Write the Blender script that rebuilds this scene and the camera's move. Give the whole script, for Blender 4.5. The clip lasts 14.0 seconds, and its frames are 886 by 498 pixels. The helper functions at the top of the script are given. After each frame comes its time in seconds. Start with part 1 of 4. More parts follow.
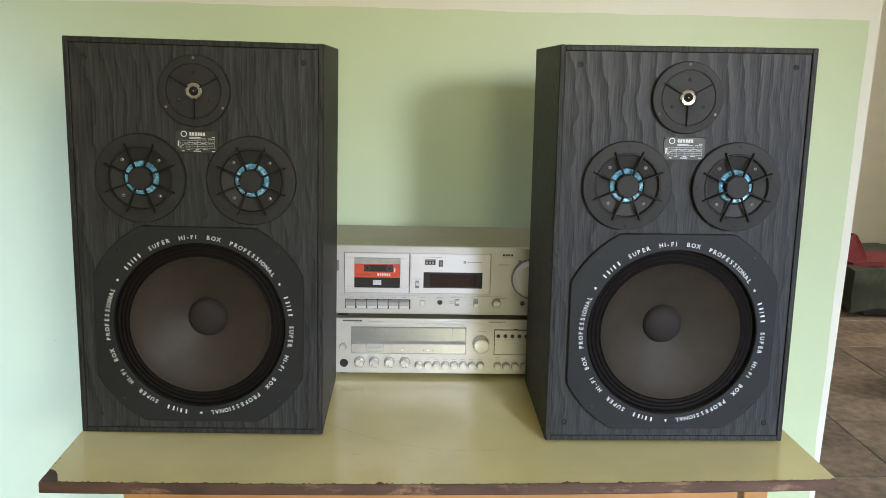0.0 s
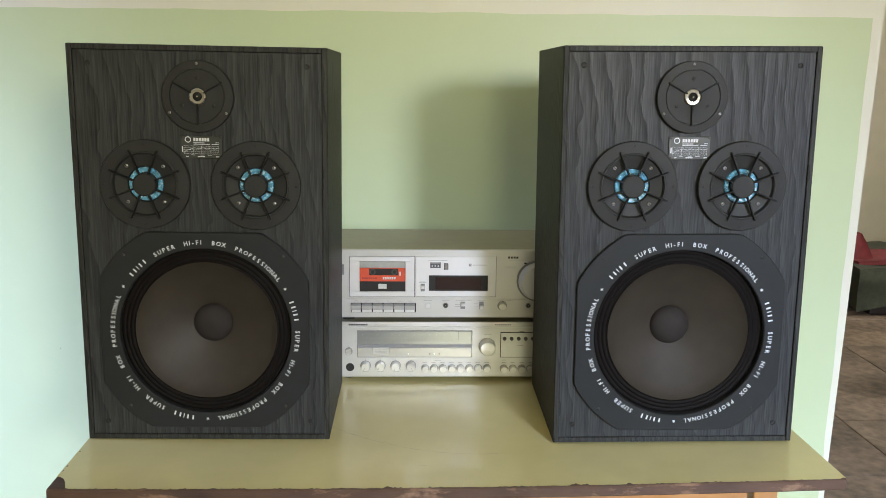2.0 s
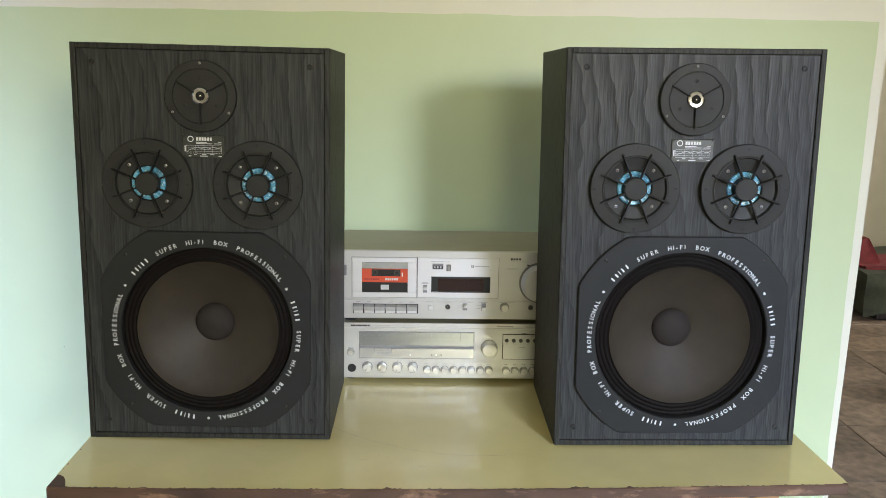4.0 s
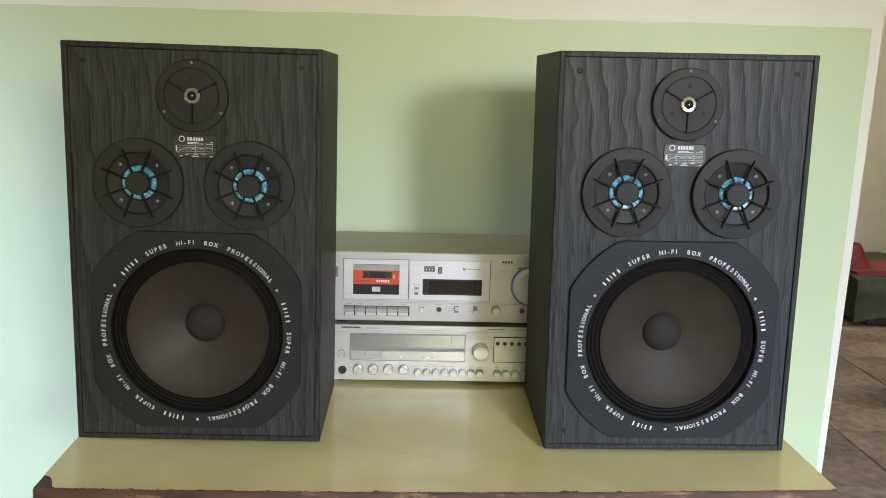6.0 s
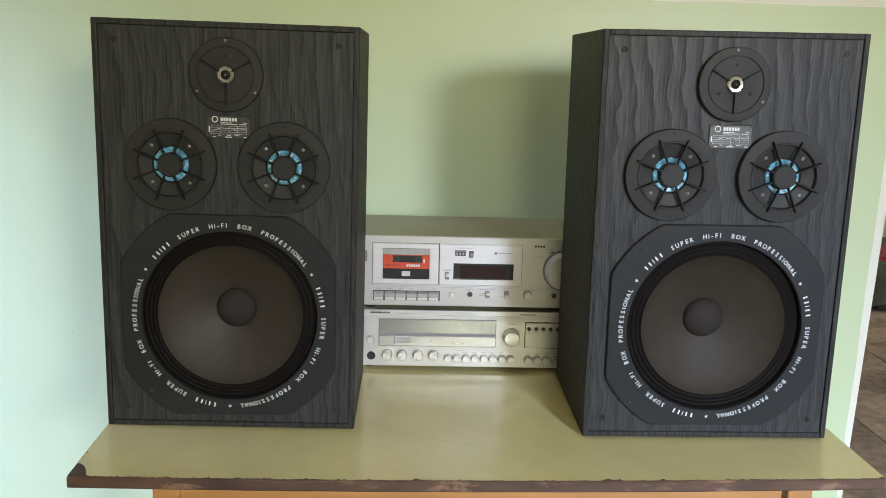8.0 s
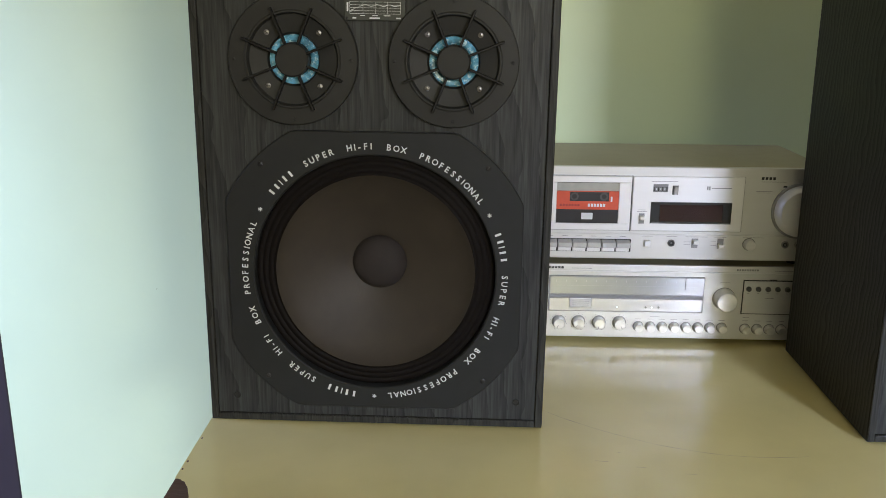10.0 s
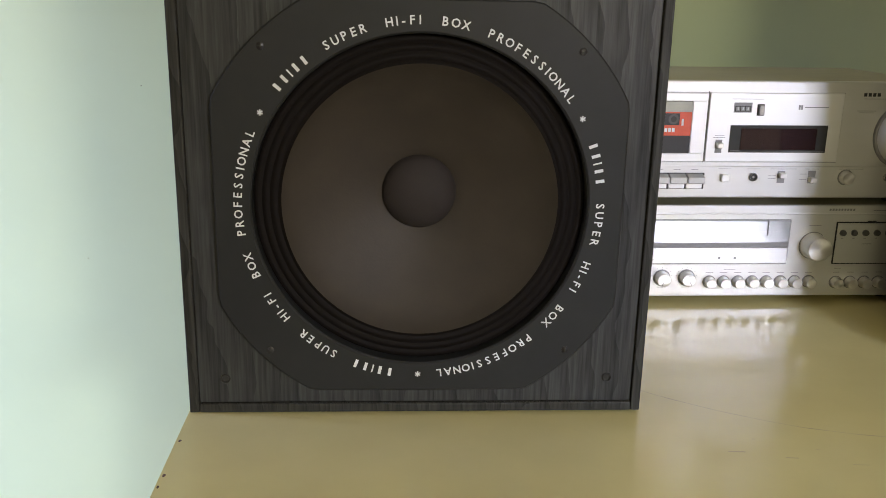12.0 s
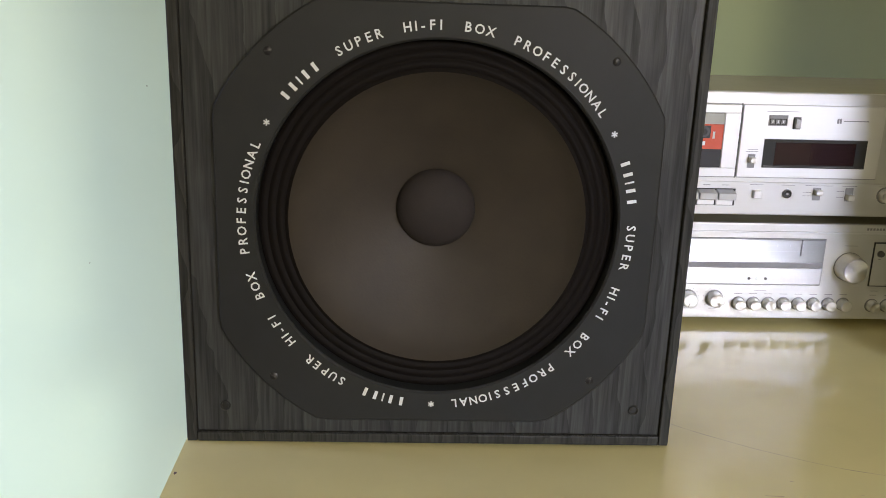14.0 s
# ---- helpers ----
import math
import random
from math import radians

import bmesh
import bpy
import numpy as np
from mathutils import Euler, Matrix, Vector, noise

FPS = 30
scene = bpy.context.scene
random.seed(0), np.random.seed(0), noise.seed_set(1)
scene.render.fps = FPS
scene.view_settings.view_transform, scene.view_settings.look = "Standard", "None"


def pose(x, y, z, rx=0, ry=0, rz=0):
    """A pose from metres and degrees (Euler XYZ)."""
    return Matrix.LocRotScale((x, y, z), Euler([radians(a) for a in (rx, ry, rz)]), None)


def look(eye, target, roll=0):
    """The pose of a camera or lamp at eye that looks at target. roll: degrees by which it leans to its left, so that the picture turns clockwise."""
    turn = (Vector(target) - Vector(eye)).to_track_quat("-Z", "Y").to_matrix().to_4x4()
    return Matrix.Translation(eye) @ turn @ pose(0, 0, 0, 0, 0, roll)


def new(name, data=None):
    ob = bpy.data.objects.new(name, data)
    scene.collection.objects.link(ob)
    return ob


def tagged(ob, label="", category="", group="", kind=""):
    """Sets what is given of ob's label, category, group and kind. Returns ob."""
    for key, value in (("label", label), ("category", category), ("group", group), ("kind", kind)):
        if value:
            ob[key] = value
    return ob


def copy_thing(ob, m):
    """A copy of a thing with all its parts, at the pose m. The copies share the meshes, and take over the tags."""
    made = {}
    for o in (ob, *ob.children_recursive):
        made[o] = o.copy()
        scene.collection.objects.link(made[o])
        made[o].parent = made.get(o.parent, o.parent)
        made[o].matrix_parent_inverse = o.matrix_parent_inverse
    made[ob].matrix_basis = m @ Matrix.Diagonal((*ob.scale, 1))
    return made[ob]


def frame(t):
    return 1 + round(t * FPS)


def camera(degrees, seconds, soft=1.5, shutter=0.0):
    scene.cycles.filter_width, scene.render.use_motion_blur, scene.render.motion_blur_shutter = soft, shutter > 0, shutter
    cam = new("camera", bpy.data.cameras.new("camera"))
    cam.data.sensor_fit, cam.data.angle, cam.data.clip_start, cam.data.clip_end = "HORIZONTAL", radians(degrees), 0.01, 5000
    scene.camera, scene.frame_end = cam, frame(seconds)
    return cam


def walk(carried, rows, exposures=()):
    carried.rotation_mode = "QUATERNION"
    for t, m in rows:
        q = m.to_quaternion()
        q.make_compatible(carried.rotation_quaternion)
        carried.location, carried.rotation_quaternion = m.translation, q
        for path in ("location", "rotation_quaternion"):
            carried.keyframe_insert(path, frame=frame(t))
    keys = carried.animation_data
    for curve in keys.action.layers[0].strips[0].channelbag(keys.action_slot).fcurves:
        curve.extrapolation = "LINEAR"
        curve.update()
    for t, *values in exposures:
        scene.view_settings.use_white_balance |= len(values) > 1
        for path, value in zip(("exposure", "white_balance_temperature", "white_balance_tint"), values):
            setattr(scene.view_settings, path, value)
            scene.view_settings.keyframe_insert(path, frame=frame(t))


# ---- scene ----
cam = camera(53.7, 14.0, soft=0.45)
PATH = [
    (0, (0.151, 0.021, 1.346), (0.237, 1.98, 0.951), 1.4),
    (0.5, (0.151, 0.02, 1.347), (0.241, 1.979, 0.955), 1.1),
    (1, (0.149, 0.021, 1.345), (0.236, 1.981, 0.954), 0.8),
    (1.5, (0.151, 0.023, 1.346), (0.23, 1.983, 0.956), 0.6),
    (2, (0.148, 0.024, 1.344), (0.226, 1.985, 0.957), 0.7),
    (2.5, (0.149, 0.024, 1.345), (0.218, 1.985, 0.958), 0.7),
    (3, (0.153, 0.023, 1.343), (0.216, 1.984, 0.957), 0.7),
    (5.5, (0.158, 0.028, 1.342), (0.229, 1.99, 0.964), 1.6),
    (6, (0.159, 0.028, 1.343), (0.237, 1.99, 0.965), 1.6),
    (6.5, (0.155, 0.03, 1.342), (0.238, 1.992, 0.964), 1.7),
    (7, (0.154, 0.029, 1.341), (0.235, 1.991, 0.961), 1.6),
    (7.2, (0.153, 0.03, 1.34), (0.238, 1.991, 0.957), 1.7),
    (9.3, (-0.035, 0.293, 1.273), (-0.026, 2.232, 0.784), 0.9),
    (9.5, (-0.045, 0.354, 1.255), (-0.067, 2.29, 0.754), 0.7),
    (10, (-0.069, 0.449, 1.224), (-0.134, 2.379, 0.701), 0.4),
    (10.5, (-0.13, 0.536, 1.194), (-0.163, 2.463, 0.659), 0.5),
    (11, (-0.192, 0.608, 1.165), (-0.114, 2.534, 0.63), 0.4),
    (11.5, (-0.213, 0.66, 1.127), (-0.1, 2.582, 0.588), 0.5),
    (12, (-0.201, 0.7, 1.097), (-0.087, 2.621, 0.55), 0.8),
    (12.5, (-0.202, 0.72, 1.09), (-0.089, 2.64, 0.541), 0.9),
    (13, (-0.202, 0.731, 1.084), (-0.099, 2.651, 0.532), 0.9),
    (13.5, (-0.203, 0.745, 1.089), (-0.105, 2.665, 0.54), 1.4),
    (14, (-0.205, 0.754, 1.1), (-0.112, 2.675, 0.551), 1.6),
]
walk(cam, [(t, look(eye, target, roll)) for t, eye, target, roll in PATH],
     [(0, 0.17, 7100, 7), (7.2, 0.17, 7100, 7), (9.3, -0.04, 7000, 9), (11, -0.04, 7250, 12), (12, 0.02, 7600, 13), (14, 0.13, 7450, 14)])

# ---- world and light ----
world = bpy.data.worlds.new("world")
scene.world = world
world.use_nodes = True
wn = world.node_tree.nodes
sky = wn.new("ShaderNodeTexSky")
sky.sky_type = "NISHITA"
sky.sun_disc = False
sky.sun_elevation, sky.sun_rotation = radians(40), radians(150)
world.node_tree.links.new(sky.outputs[0], wn["Background"].inputs[0])
wn["Background"].inputs[1].default_value = 0.12


def window_light(name, x, y, z, w, h, watts, colour, rx, rz=0, spread=180):
    data = bpy.data.lights.new(name, "AREA")
    data.shape, data.size, data.size_y, data.energy, data.color = "RECTANGLE", w, h, watts, colour
    data.spread = radians(spread)
    ob = new(name, data)
    ob.matrix_world = pose(x, y, z, rx, 0, rz)
    return ob


# daylight in the window openings behind the camera and in the further room
window_light("window_daylight", 2.02, -3.52, 1.98, 0.62, 0.7, 80, (1.0, 0.96, 0.88), 84, 16)
window_light("window_skylight", 2.02, -3.50, 1.98, 0.62, 0.7, 46, (0.42, 0.58, 1.0), 63, 9, 48)
window_light("window_daylight", -2.46, 1.6, 1.50, 0.5, 1.0, 96, (0.33, 0.46, 1.0), 50, -52, 92)
window_light("window_daylight", 0.6, -3.52, 1.85, 0.55, 0.8, 34, (1.0, 1.0, 0.70), 86)
window_light("window_daylight", 4.42, 4.2, 1.7, 1.2, 1.2, 62, (1.0, 0.97, 0.92), 90, 90)

# ---- materials ----


def material(name, colour, rough=0.5, metal=0.0, vary=0.12, scale=30.0, bump=0.0, bump_scale=200.0, spec=0.5, stretch=(1, 1, 1), coat=0.0, per_piece=0.0, alt=None):
    m = bpy.data.materials.new(name)
    m.use_nodes = True
    n, l = m.node_tree.nodes, m.node_tree.links
    b = n["Principled BSDF"]
    b.inputs["Roughness"].default_value = rough
    b.inputs["Metallic"].default_value = metal
    b.inputs["Specular IOR Level"].default_value = spec
    b.inputs["Coat Weight"].default_value = coat
    tc = n.new("ShaderNodeTexCoord")
    mp = n.new("ShaderNodeMapping")
    mp.inputs["Scale"].default_value = stretch
    l.new(tc.outputs["Object"], mp.inputs[0])
    big, fine = n.new("ShaderNodeTexNoise"), n.new("ShaderNodeTexNoise")
    big.inputs["Scale"].default_value, big.inputs["Detail"].default_value = scale * 0.15, 4
    fine.inputs["Scale"].default_value, fine.inputs["Detail"].default_value = scale, 5
    l.new(mp.outputs[0], big.inputs[0]), l.new(mp.outputs[0], fine.inputs[0])
    add = n.new("ShaderNodeMath")
    l.new(big.outputs[0], add.inputs[0]), l.new(fine.outputs[0], add.inputs[1])
    rng = n.new("ShaderNodeMapRange")
    rng.inputs["From Min"].default_value, rng.inputs["From Max"].default_value = 0.7, 1.3
    rng.inputs["To Min"].default_value, rng.inputs["To Max"].default_value = 1 - vary, 1 + vary
    l.new(add.outputs[0], rng.inputs[0])
    mul = n.new("ShaderNodeMix")
    mul.data_type, mul.blend_type = "RGBA", "MULTIPLY"
    mul.inputs[0].default_value = 1
    mul.inputs[6].default_value = (*colour, 1)
    l.new(rng.outputs[0], mul.inputs[7])
    out = mul.outputs[2]
    if alt:
        patch, edge, m3 = n.new("ShaderNodeTexNoise"), n.new("ShaderNodeMapRange"), n.new("ShaderNodeMix")
        patch.inputs["Scale"].default_value, patch.inputs["Detail"].default_value, patch.inputs["Roughness"].default_value = alt[1], 6, 0.65
        edge.inputs["From Min"].default_value, edge.inputs["From Max"].default_value = alt[2], alt[2] + 0.08
        m3.data_type = "RGBA"
        m3.inputs[7].default_value = (*alt[0], 1)
        l.new(mp.outputs[0], patch.inputs[0]), l.new(patch.outputs[0], edge.inputs[0]), l.new(edge.outputs[0], m3.inputs[0]), l.new(out, m3.inputs[6])
        out = m3.outputs[2]
    if per_piece:
        info, r2, m2 = n.new("ShaderNodeObjectInfo"), n.new("ShaderNodeMapRange"), n.new("ShaderNodeMix")
        r2.inputs["To Min"].default_value, r2.inputs["To Max"].default_value = 1 - per_piece, 1 + per_piece
        m2.data_type, m2.blend_type = "RGBA", "MULTIPLY"
        m2.inputs[0].default_value = 1
        l.new(info.outputs["Random"], r2.inputs[0]), l.new(out, m2.inputs[6]), l.new(r2.outputs[0], m2.inputs[7])
        out = m2.outputs[2]
    l.new(out, b.inputs["Base Color"])
    if bump:
        bn, bt = n.new("ShaderNodeBump"), n.new("ShaderNodeTexNoise")
        bt.inputs["Scale"].default_value, bt.inputs["Detail"].default_value = bump_scale, 4
        bn.inputs["Strength"].default_value, bn.inputs["Distance"].default_value = bump, 0.002
        l.new(mp.outputs[0], bt.inputs[0]), l.new(bt.outputs[0], bn.inputs["Height"]), l.new(bn.outputs[0], b.inputs["Normal"])
    return m


def ash_material(name, light, dark, rough, bands=11.0, gloss=0.5):
    """Black-stained ash veneer: wavy upright growth rings and fine pores."""
    m = bpy.data.materials.new(name)
    m.use_nodes = True
    n, l = m.node_tree.nodes, m.node_tree.links
    b = n["Principled BSDF"]
    b.inputs["Specular IOR Level"].default_value = gloss
    tc, info = n.new("ShaderNodeTexCoord"), n.new("ShaderNodeObjectInfo")
    off = n.new("ShaderNodeVectorMath")
    off.operation = "MULTIPLY_ADD"
    off.inputs[1].default_value = (3.1, 1.7, 2.3)
    l.new(info.outputs["Random"], off.inputs[0]), l.new(tc.outputs["Object"], off.inputs[2])
    mp = n.new("ShaderNodeMapping")
    mp.inputs["Scale"].default_value = (1.0, 1.0, 0.08)
    l.new(off.outputs[0], mp.inputs[0])
    warp = n.new("ShaderNodeTexNoise")
    warp.inputs["Scale"].default_value, warp.inputs["Detail"].default_value, warp.inputs["Roughness"].default_value = 13.0, 3.0, 0.5
    mpw = n.new("ShaderNodeMapping")
    mpw.inputs["Scale"].default_value = (1.0, 1.0, 0.75)
    l.new(off.outputs[0], mpw.inputs[0]), l.new(mpw.outputs[0], warp.inputs[0])
    slow = n.new("ShaderNodeTexNoise")
    slow.inputs["Scale"].default_value, slow.inputs["Detail"].default_value = 3.2, 1.0
    l.new(mp.outputs[0], slow.inputs[0])
    wv0, wv = n.new("ShaderNodeVectorMath"), n.new("ShaderNodeVectorMath")
    wv0.operation = wv.operation = "MULTIPLY_ADD"
    wv0.inputs[1].default_value = (0.20, 0.0, 0.0)
    wv.inputs[1].default_value = (0.055, 0.0, 0.0)
    l.new(slow.outputs["Color"], wv0.inputs[0]), l.new(mp.outputs[0], wv0.inputs[2])
    l.new(warp.outputs["Color"], wv.inputs[0]), l.new(wv0.outputs[0], wv.inputs[2])
    wave = n.new("ShaderNodeTexWave")
    wave.wave_type, wave.bands_direction, wave.wave_profile = "BANDS", "DIAGONAL", "SAW"
    wave.inputs["Scale"].default_value, wave.inputs["Distortion"].default_value = bands, 1.0
    wave.inputs["Detail"].default_value, wave.inputs["Detail Scale"].default_value = 2.0, 0.6
    l.new(wv.outputs[0], wave.inputs[0])
    mp2 = n.new("ShaderNodeMapping")
    mp2.inputs["Scale"].default_value = (1, 1, 0.04)
    l.new(off.outputs[0], mp2.inputs[0])
    pores = n.new("ShaderNodeTexNoise")
    pores.inputs["Scale"].default_value, pores.inputs["Detail"].default_value = 420.0, 3
    l.new(mp2.outputs[0], pores.inputs[0])
    ramp = n.new("ShaderNodeValToRGB")
    e = ramp.color_ramp.elements
    e[0].position, e[0].color = 0.05, (*light, 1)
    e[1].position, e[1].color = 0.93, (*dark, 1)
    mid = ramp.color_ramp.elements.new(0.62)
    mid.color = (*[0.75 * a + 0.25 * c for a, c in zip(light, dark)], 1)
    l.new(wave.outputs["Fac"], ramp.inputs[0])
    pr = n.new("ShaderNodeMapRange")
    pr.inputs["From Min"].default_value, pr.inputs["From Max"].default_value = 0.3, 0.7
    pr.inputs["To Min"].default_value, pr.inputs["To Max"].default_value = 0.55, 1.4
    l.new(pores.outputs[0], pr.inputs[0])
    mul = n.new("ShaderNodeMix")
    mul.data_type, mul.blend_type = "RGBA", "MULTIPLY"
    mul.inputs[0].default_value = 1
    l.new(ramp.outputs[0], mul.inputs[6]), l.new(pr.outputs[0], mul.inputs[7])
    l.new(mul.outputs[2], b.inputs["Base Color"])
    rr = n.new("ShaderNodeMapRange")
    rr.inputs["To Min"].default_value, rr.inputs["To Max"].default_value = rough, rough + 0.13
    l.new(wave.outputs["Fac"], rr.inputs[0]), l.new(rr.outputs[0], b.inputs["Roughness"])
    # the open-pored late wood hardly shines
    sp = n.new("ShaderNodeMapRange")
    sp.inputs["To Min"].default_value, sp.inputs["To Max"].default_value = gloss * 1.05, gloss * 0.70
    l.new(wave.outputs["Fac"], sp.inputs[0]), l.new(sp.outputs[0], b.inputs["Specular IOR Level"])
    bn, bsum = n.new("ShaderNodeBump"), n.new("ShaderNodeMath")
    bsum.operation = "SUBTRACT"
    l.new(pores.outputs[0], bsum.inputs[0]), l.new(wave.outputs["Fac"], bsum.inputs[1])
    bn.inputs["Strength"].default_value, bn.inputs["Distance"].default_value = 0.22, 0.0005
    l.new(bsum.outputs[0], bn.inputs["Height"]), l.new(bn.outputs[0], b.inputs["Normal"])
    return m


def wall_material():
    """Green dado paint with a cream border above it and along the free edge."""
    m = bpy.data.materials.new("wall_paint")
    m.use_nodes = True
    n, l = m.node_tree.nodes, m.node_tree.links
    b = n["Principled BSDF"]
    geo, sep = n.new("ShaderNodeNewGeometry"), n.new("ShaderNodeSeparateXYZ")
    l.new(geo.outputs["Position"], sep.inputs[0])
    wob = n.new("ShaderNodeTexNoise")
    wob.inputs["Scale"].default_value, wob.inputs["Detail"].default_value = 6.0, 5
    l.new(geo.outputs["Position"], wob.inputs[0])

    def math_node(op, a, c):
        k = n.new("ShaderNodeMath")
        k.operation = op
        for i, v in enumerate((a, c)):
            if isinstance(v, (int, float)):
                k.inputs[i].default_value = v
            else:
                l.new(v, k.inputs[i])
        return k.outputs[0]

    line = math_node("MULTIPLY_ADD", sep.outputs[0], 0.002)
    line.node.inputs[2].default_value = 1.488
    wobble = math_node("MULTIPLY", math_node("SUBTRACT", wob.outputs[0], 0.5), 0.012)
    below = math_node("LESS_THAN", math_node("ADD", sep.outputs[2], wobble), line)
    border = math_node("MULTIPLY_ADD", sep.outputs[2], 0.0113)
    border.node.inputs[2].default_value = 1.215
    inside = math_node("LESS_THAN", math_node("ADD", sep.outputs[0], wobble), border)
    green = math_node("MULTIPLY", below, inside)
    mix = n.new("ShaderNodeMix")
    mix.data_type = "RGBA"
    l.new(green, mix.inputs[0])
    mix.inputs[6].default_value = (0.72, 0.70, 0.56, 1)
    mix.inputs[7].default_value = (0.53, 0.61, 0.35, 1)
    blot = n.new("ShaderNodeTexNoise")
    blot.inputs["Scale"].default_value, blot.inputs["Detail"].default_value = 2.2, 6
    l.new(geo.outputs["Position"], blot.inputs[0])
    br = n.new("ShaderNodeMapRange")
    br.inputs["From Min"].default_value, br.inputs["From Max"].default_value = 0.3, 0.7
    br.inputs["To Min"].default_value, br.inputs["To Max"].default_value = 0.95, 1.04
    l.new(blot.outputs[0], br.inputs[0])
    mul = n.new("ShaderNodeMix")
    mul.data_type, mul.blend_type = "RGBA", "MULTIPLY"
    mul.inputs[0].default_value = 1
    l.new(mix.outputs[2], mul.inputs[6]), l.new(br.outputs[0], mul.inputs[7])
    l.new(mul.outputs[2], b.inputs["Base Color"])
    b.inputs["Roughness"].default_value = 0.42
    bn, bt = n.new("ShaderNodeBump"), n.new("ShaderNodeTexNoise")
    bt.inputs["Scale"].default_value, bt.inputs["Detail"].default_value = 70, 4
    l.new(geo.outputs["Position"], bt.inputs[0])
    bn.inputs["Strength"].default_value, bn.inputs["Distance"].default_value = 0.12, 0.002
    l.new(bt.outputs[0], bn.inputs["Height"]), l.new(bn.outputs[0], b.inputs["Normal"])
    return m


WALL_GREEN = wall_material()
PLASTER = material("cream_plaster", (0.68, 0.65, 0.55), 0.7, vary=0.05, scale=8, bump=0.1, bump_scale=60)
CEILING = material("white_ceiling_paint", (0.8, 0.8, 0.76), 0.8, vary=0.03, scale=6)
TILE = material("floor_tile", (0.160, 0.118, 0.088), 0.5, vary=0.7, scale=22, bump=0.4, bump_scale=30, per_piece=0.18, alt=((0.065, 0.048, 0.038), 5.0, 0.60))
GROUT = material("floor_grout", (0.095, 0.072, 0.055), 0.8, vary=0.2, scale=20)
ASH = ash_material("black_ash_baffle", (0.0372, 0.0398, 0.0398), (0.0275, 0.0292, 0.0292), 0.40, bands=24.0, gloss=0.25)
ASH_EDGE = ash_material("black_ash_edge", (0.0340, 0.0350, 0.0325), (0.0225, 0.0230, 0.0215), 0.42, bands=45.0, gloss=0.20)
# same veneer darkened for the cabinet panels: shade on the flanks, in the colour
ASH_SHADED = ash_material("black_ash_shaded", (0.0225, 0.0220, 0.0192), (0.0165, 0.0161, 0.0142), 0.46, bands=60.0, gloss=0.16)
PLASTIC = material("black_plastic", (0.0250, 0.0254, 0.0240), 0.5, vary=0.1, scale=60, bump=0.05, bump_scale=900, spec=0.22)
GUARD = material("matt_black_guard", (0.0045, 0.0045, 0.0048), 0.5, vary=0.1, scale=60, spec=0.3)
PLATE = material("satin_black_plate", (0.0198, 0.0212, 0.0214), 0.48, vary=0.08, scale=40, bump=0.04, bump_scale=1200, spec=0.20)
RUBBER = material("black_rubber_surround", (0.0070, 0.0055, 0.0050), 0.65, vary=0.15, scale=50, spec=0.09)
CONE = material("brown_paper_cone", (0.0360, 0.0288, 0.0210), 0.55, vary=0.16, scale=35, bump=0.1, bump_scale=500, spec=0.34)
CAP = material("dust_cap", (0.0290, 0.0240, 0.0220), 0.72, vary=0.1, scale=60, bump=0.12, bump_scale=700, spec=0.17)
BLUE = material("pale_blue_plastic", (0.105, 0.34, 0.52), 0.25, vary=0.7, scale=150, alt=((0.50, 0.70, 0.80), 230.0, 0.54))
CHROME = material("chrome", (0.66, 0.65, 0.61), 0.12, 1.0, vary=0.05, scale=80)
SCREW = material("steel_screw", (0.27, 0.265, 0.26), 0.38, 0.9, vary=0.25, scale=400)
BLACK_SCREW = material("black_screw", (0.03, 0.03, 0.032), 0.35, 0.6, vary=0.2, scale=400)
INK = material("white_print", (0.66, 0.69, 0.71), 0.6, vary=0.05, scale=100)
DARK_PLATE = material("dark_metal_plate", (0.05, 0.053, 0.05), 0.4, 0.5, vary=0.1, scale=200)
SILVER = material("brushed_silver", (0.61, 0.61, 0.60), 0.34, 0.55, vary=0.04, scale=60, bump=0.06, bump_scale=500, stretch=(0.05, 1, 1))
SILVER_PANEL = material("satin_silver", (0.69, 0.69, 0.695), 0.42, 0.5, vary=0.03, scale=60, stretch=(0.05, 1, 1))
KNOB = material("spun_aluminium", (0.72, 0.715, 0.70), 0.36, 0.85, vary=0.08, scale=120)
knob_nodes = KNOB.node_tree.nodes
turned = knob_nodes.new("ShaderNodeTangent")
turned.direction_type, turned.axis = "RADIAL", "Y"
knob_nodes["Principled BSDF"].inputs["Anisotropic"].default_value = 0.7
KNOB.node_tree.links.new(turned.outputs[0], knob_nodes["Principled BSDF"].inputs["Tangent"])
CASE = material("champagne_case", (0.34, 0.31, 0.20), 0.5, 0.2, vary=0.06, scale=40, bump=0.04, bump_scale=800)
GREY = material("grey_print", (0.22, 0.22, 0.23), 0.6, vary=0.05, scale=100)
KEY = material("grey_metal_key", (0.46, 0.46, 0.46), 0.4, 0.5, vary=0.08, scale=100)
DARK = material("dark_recess", (0.012, 0.012, 0.013), 0.5, vary=0.1, scale=100)
SMOKE = material("smoked_display", (0.028, 0.014, 0.016), 0.12, vary=0.1, scale=100, coat=0.5)
DIAL = material("grey_dial_window", (0.34, 0.35, 0.36), 0.18, 0.5, vary=0.06, scale=50)
DIAL_LOW = material("pale_dial_strip", (0.60, 0.60, 0.61), 0.25, 0.6, vary=0.04, scale=50)
RED = material("red_cassette_label", (0.62, 0.075, 0.028), 0.45, vary=0.06, scale=90)
CAS_BLACK = material("black_cassette_shell", (0.02, 0.02, 0.022), 0.3, vary=0.1, scale=90)
CAS_GREY = material("dark_spool", (0.06, 0.06, 0.06), 0.5, vary=0.1, scale=90)
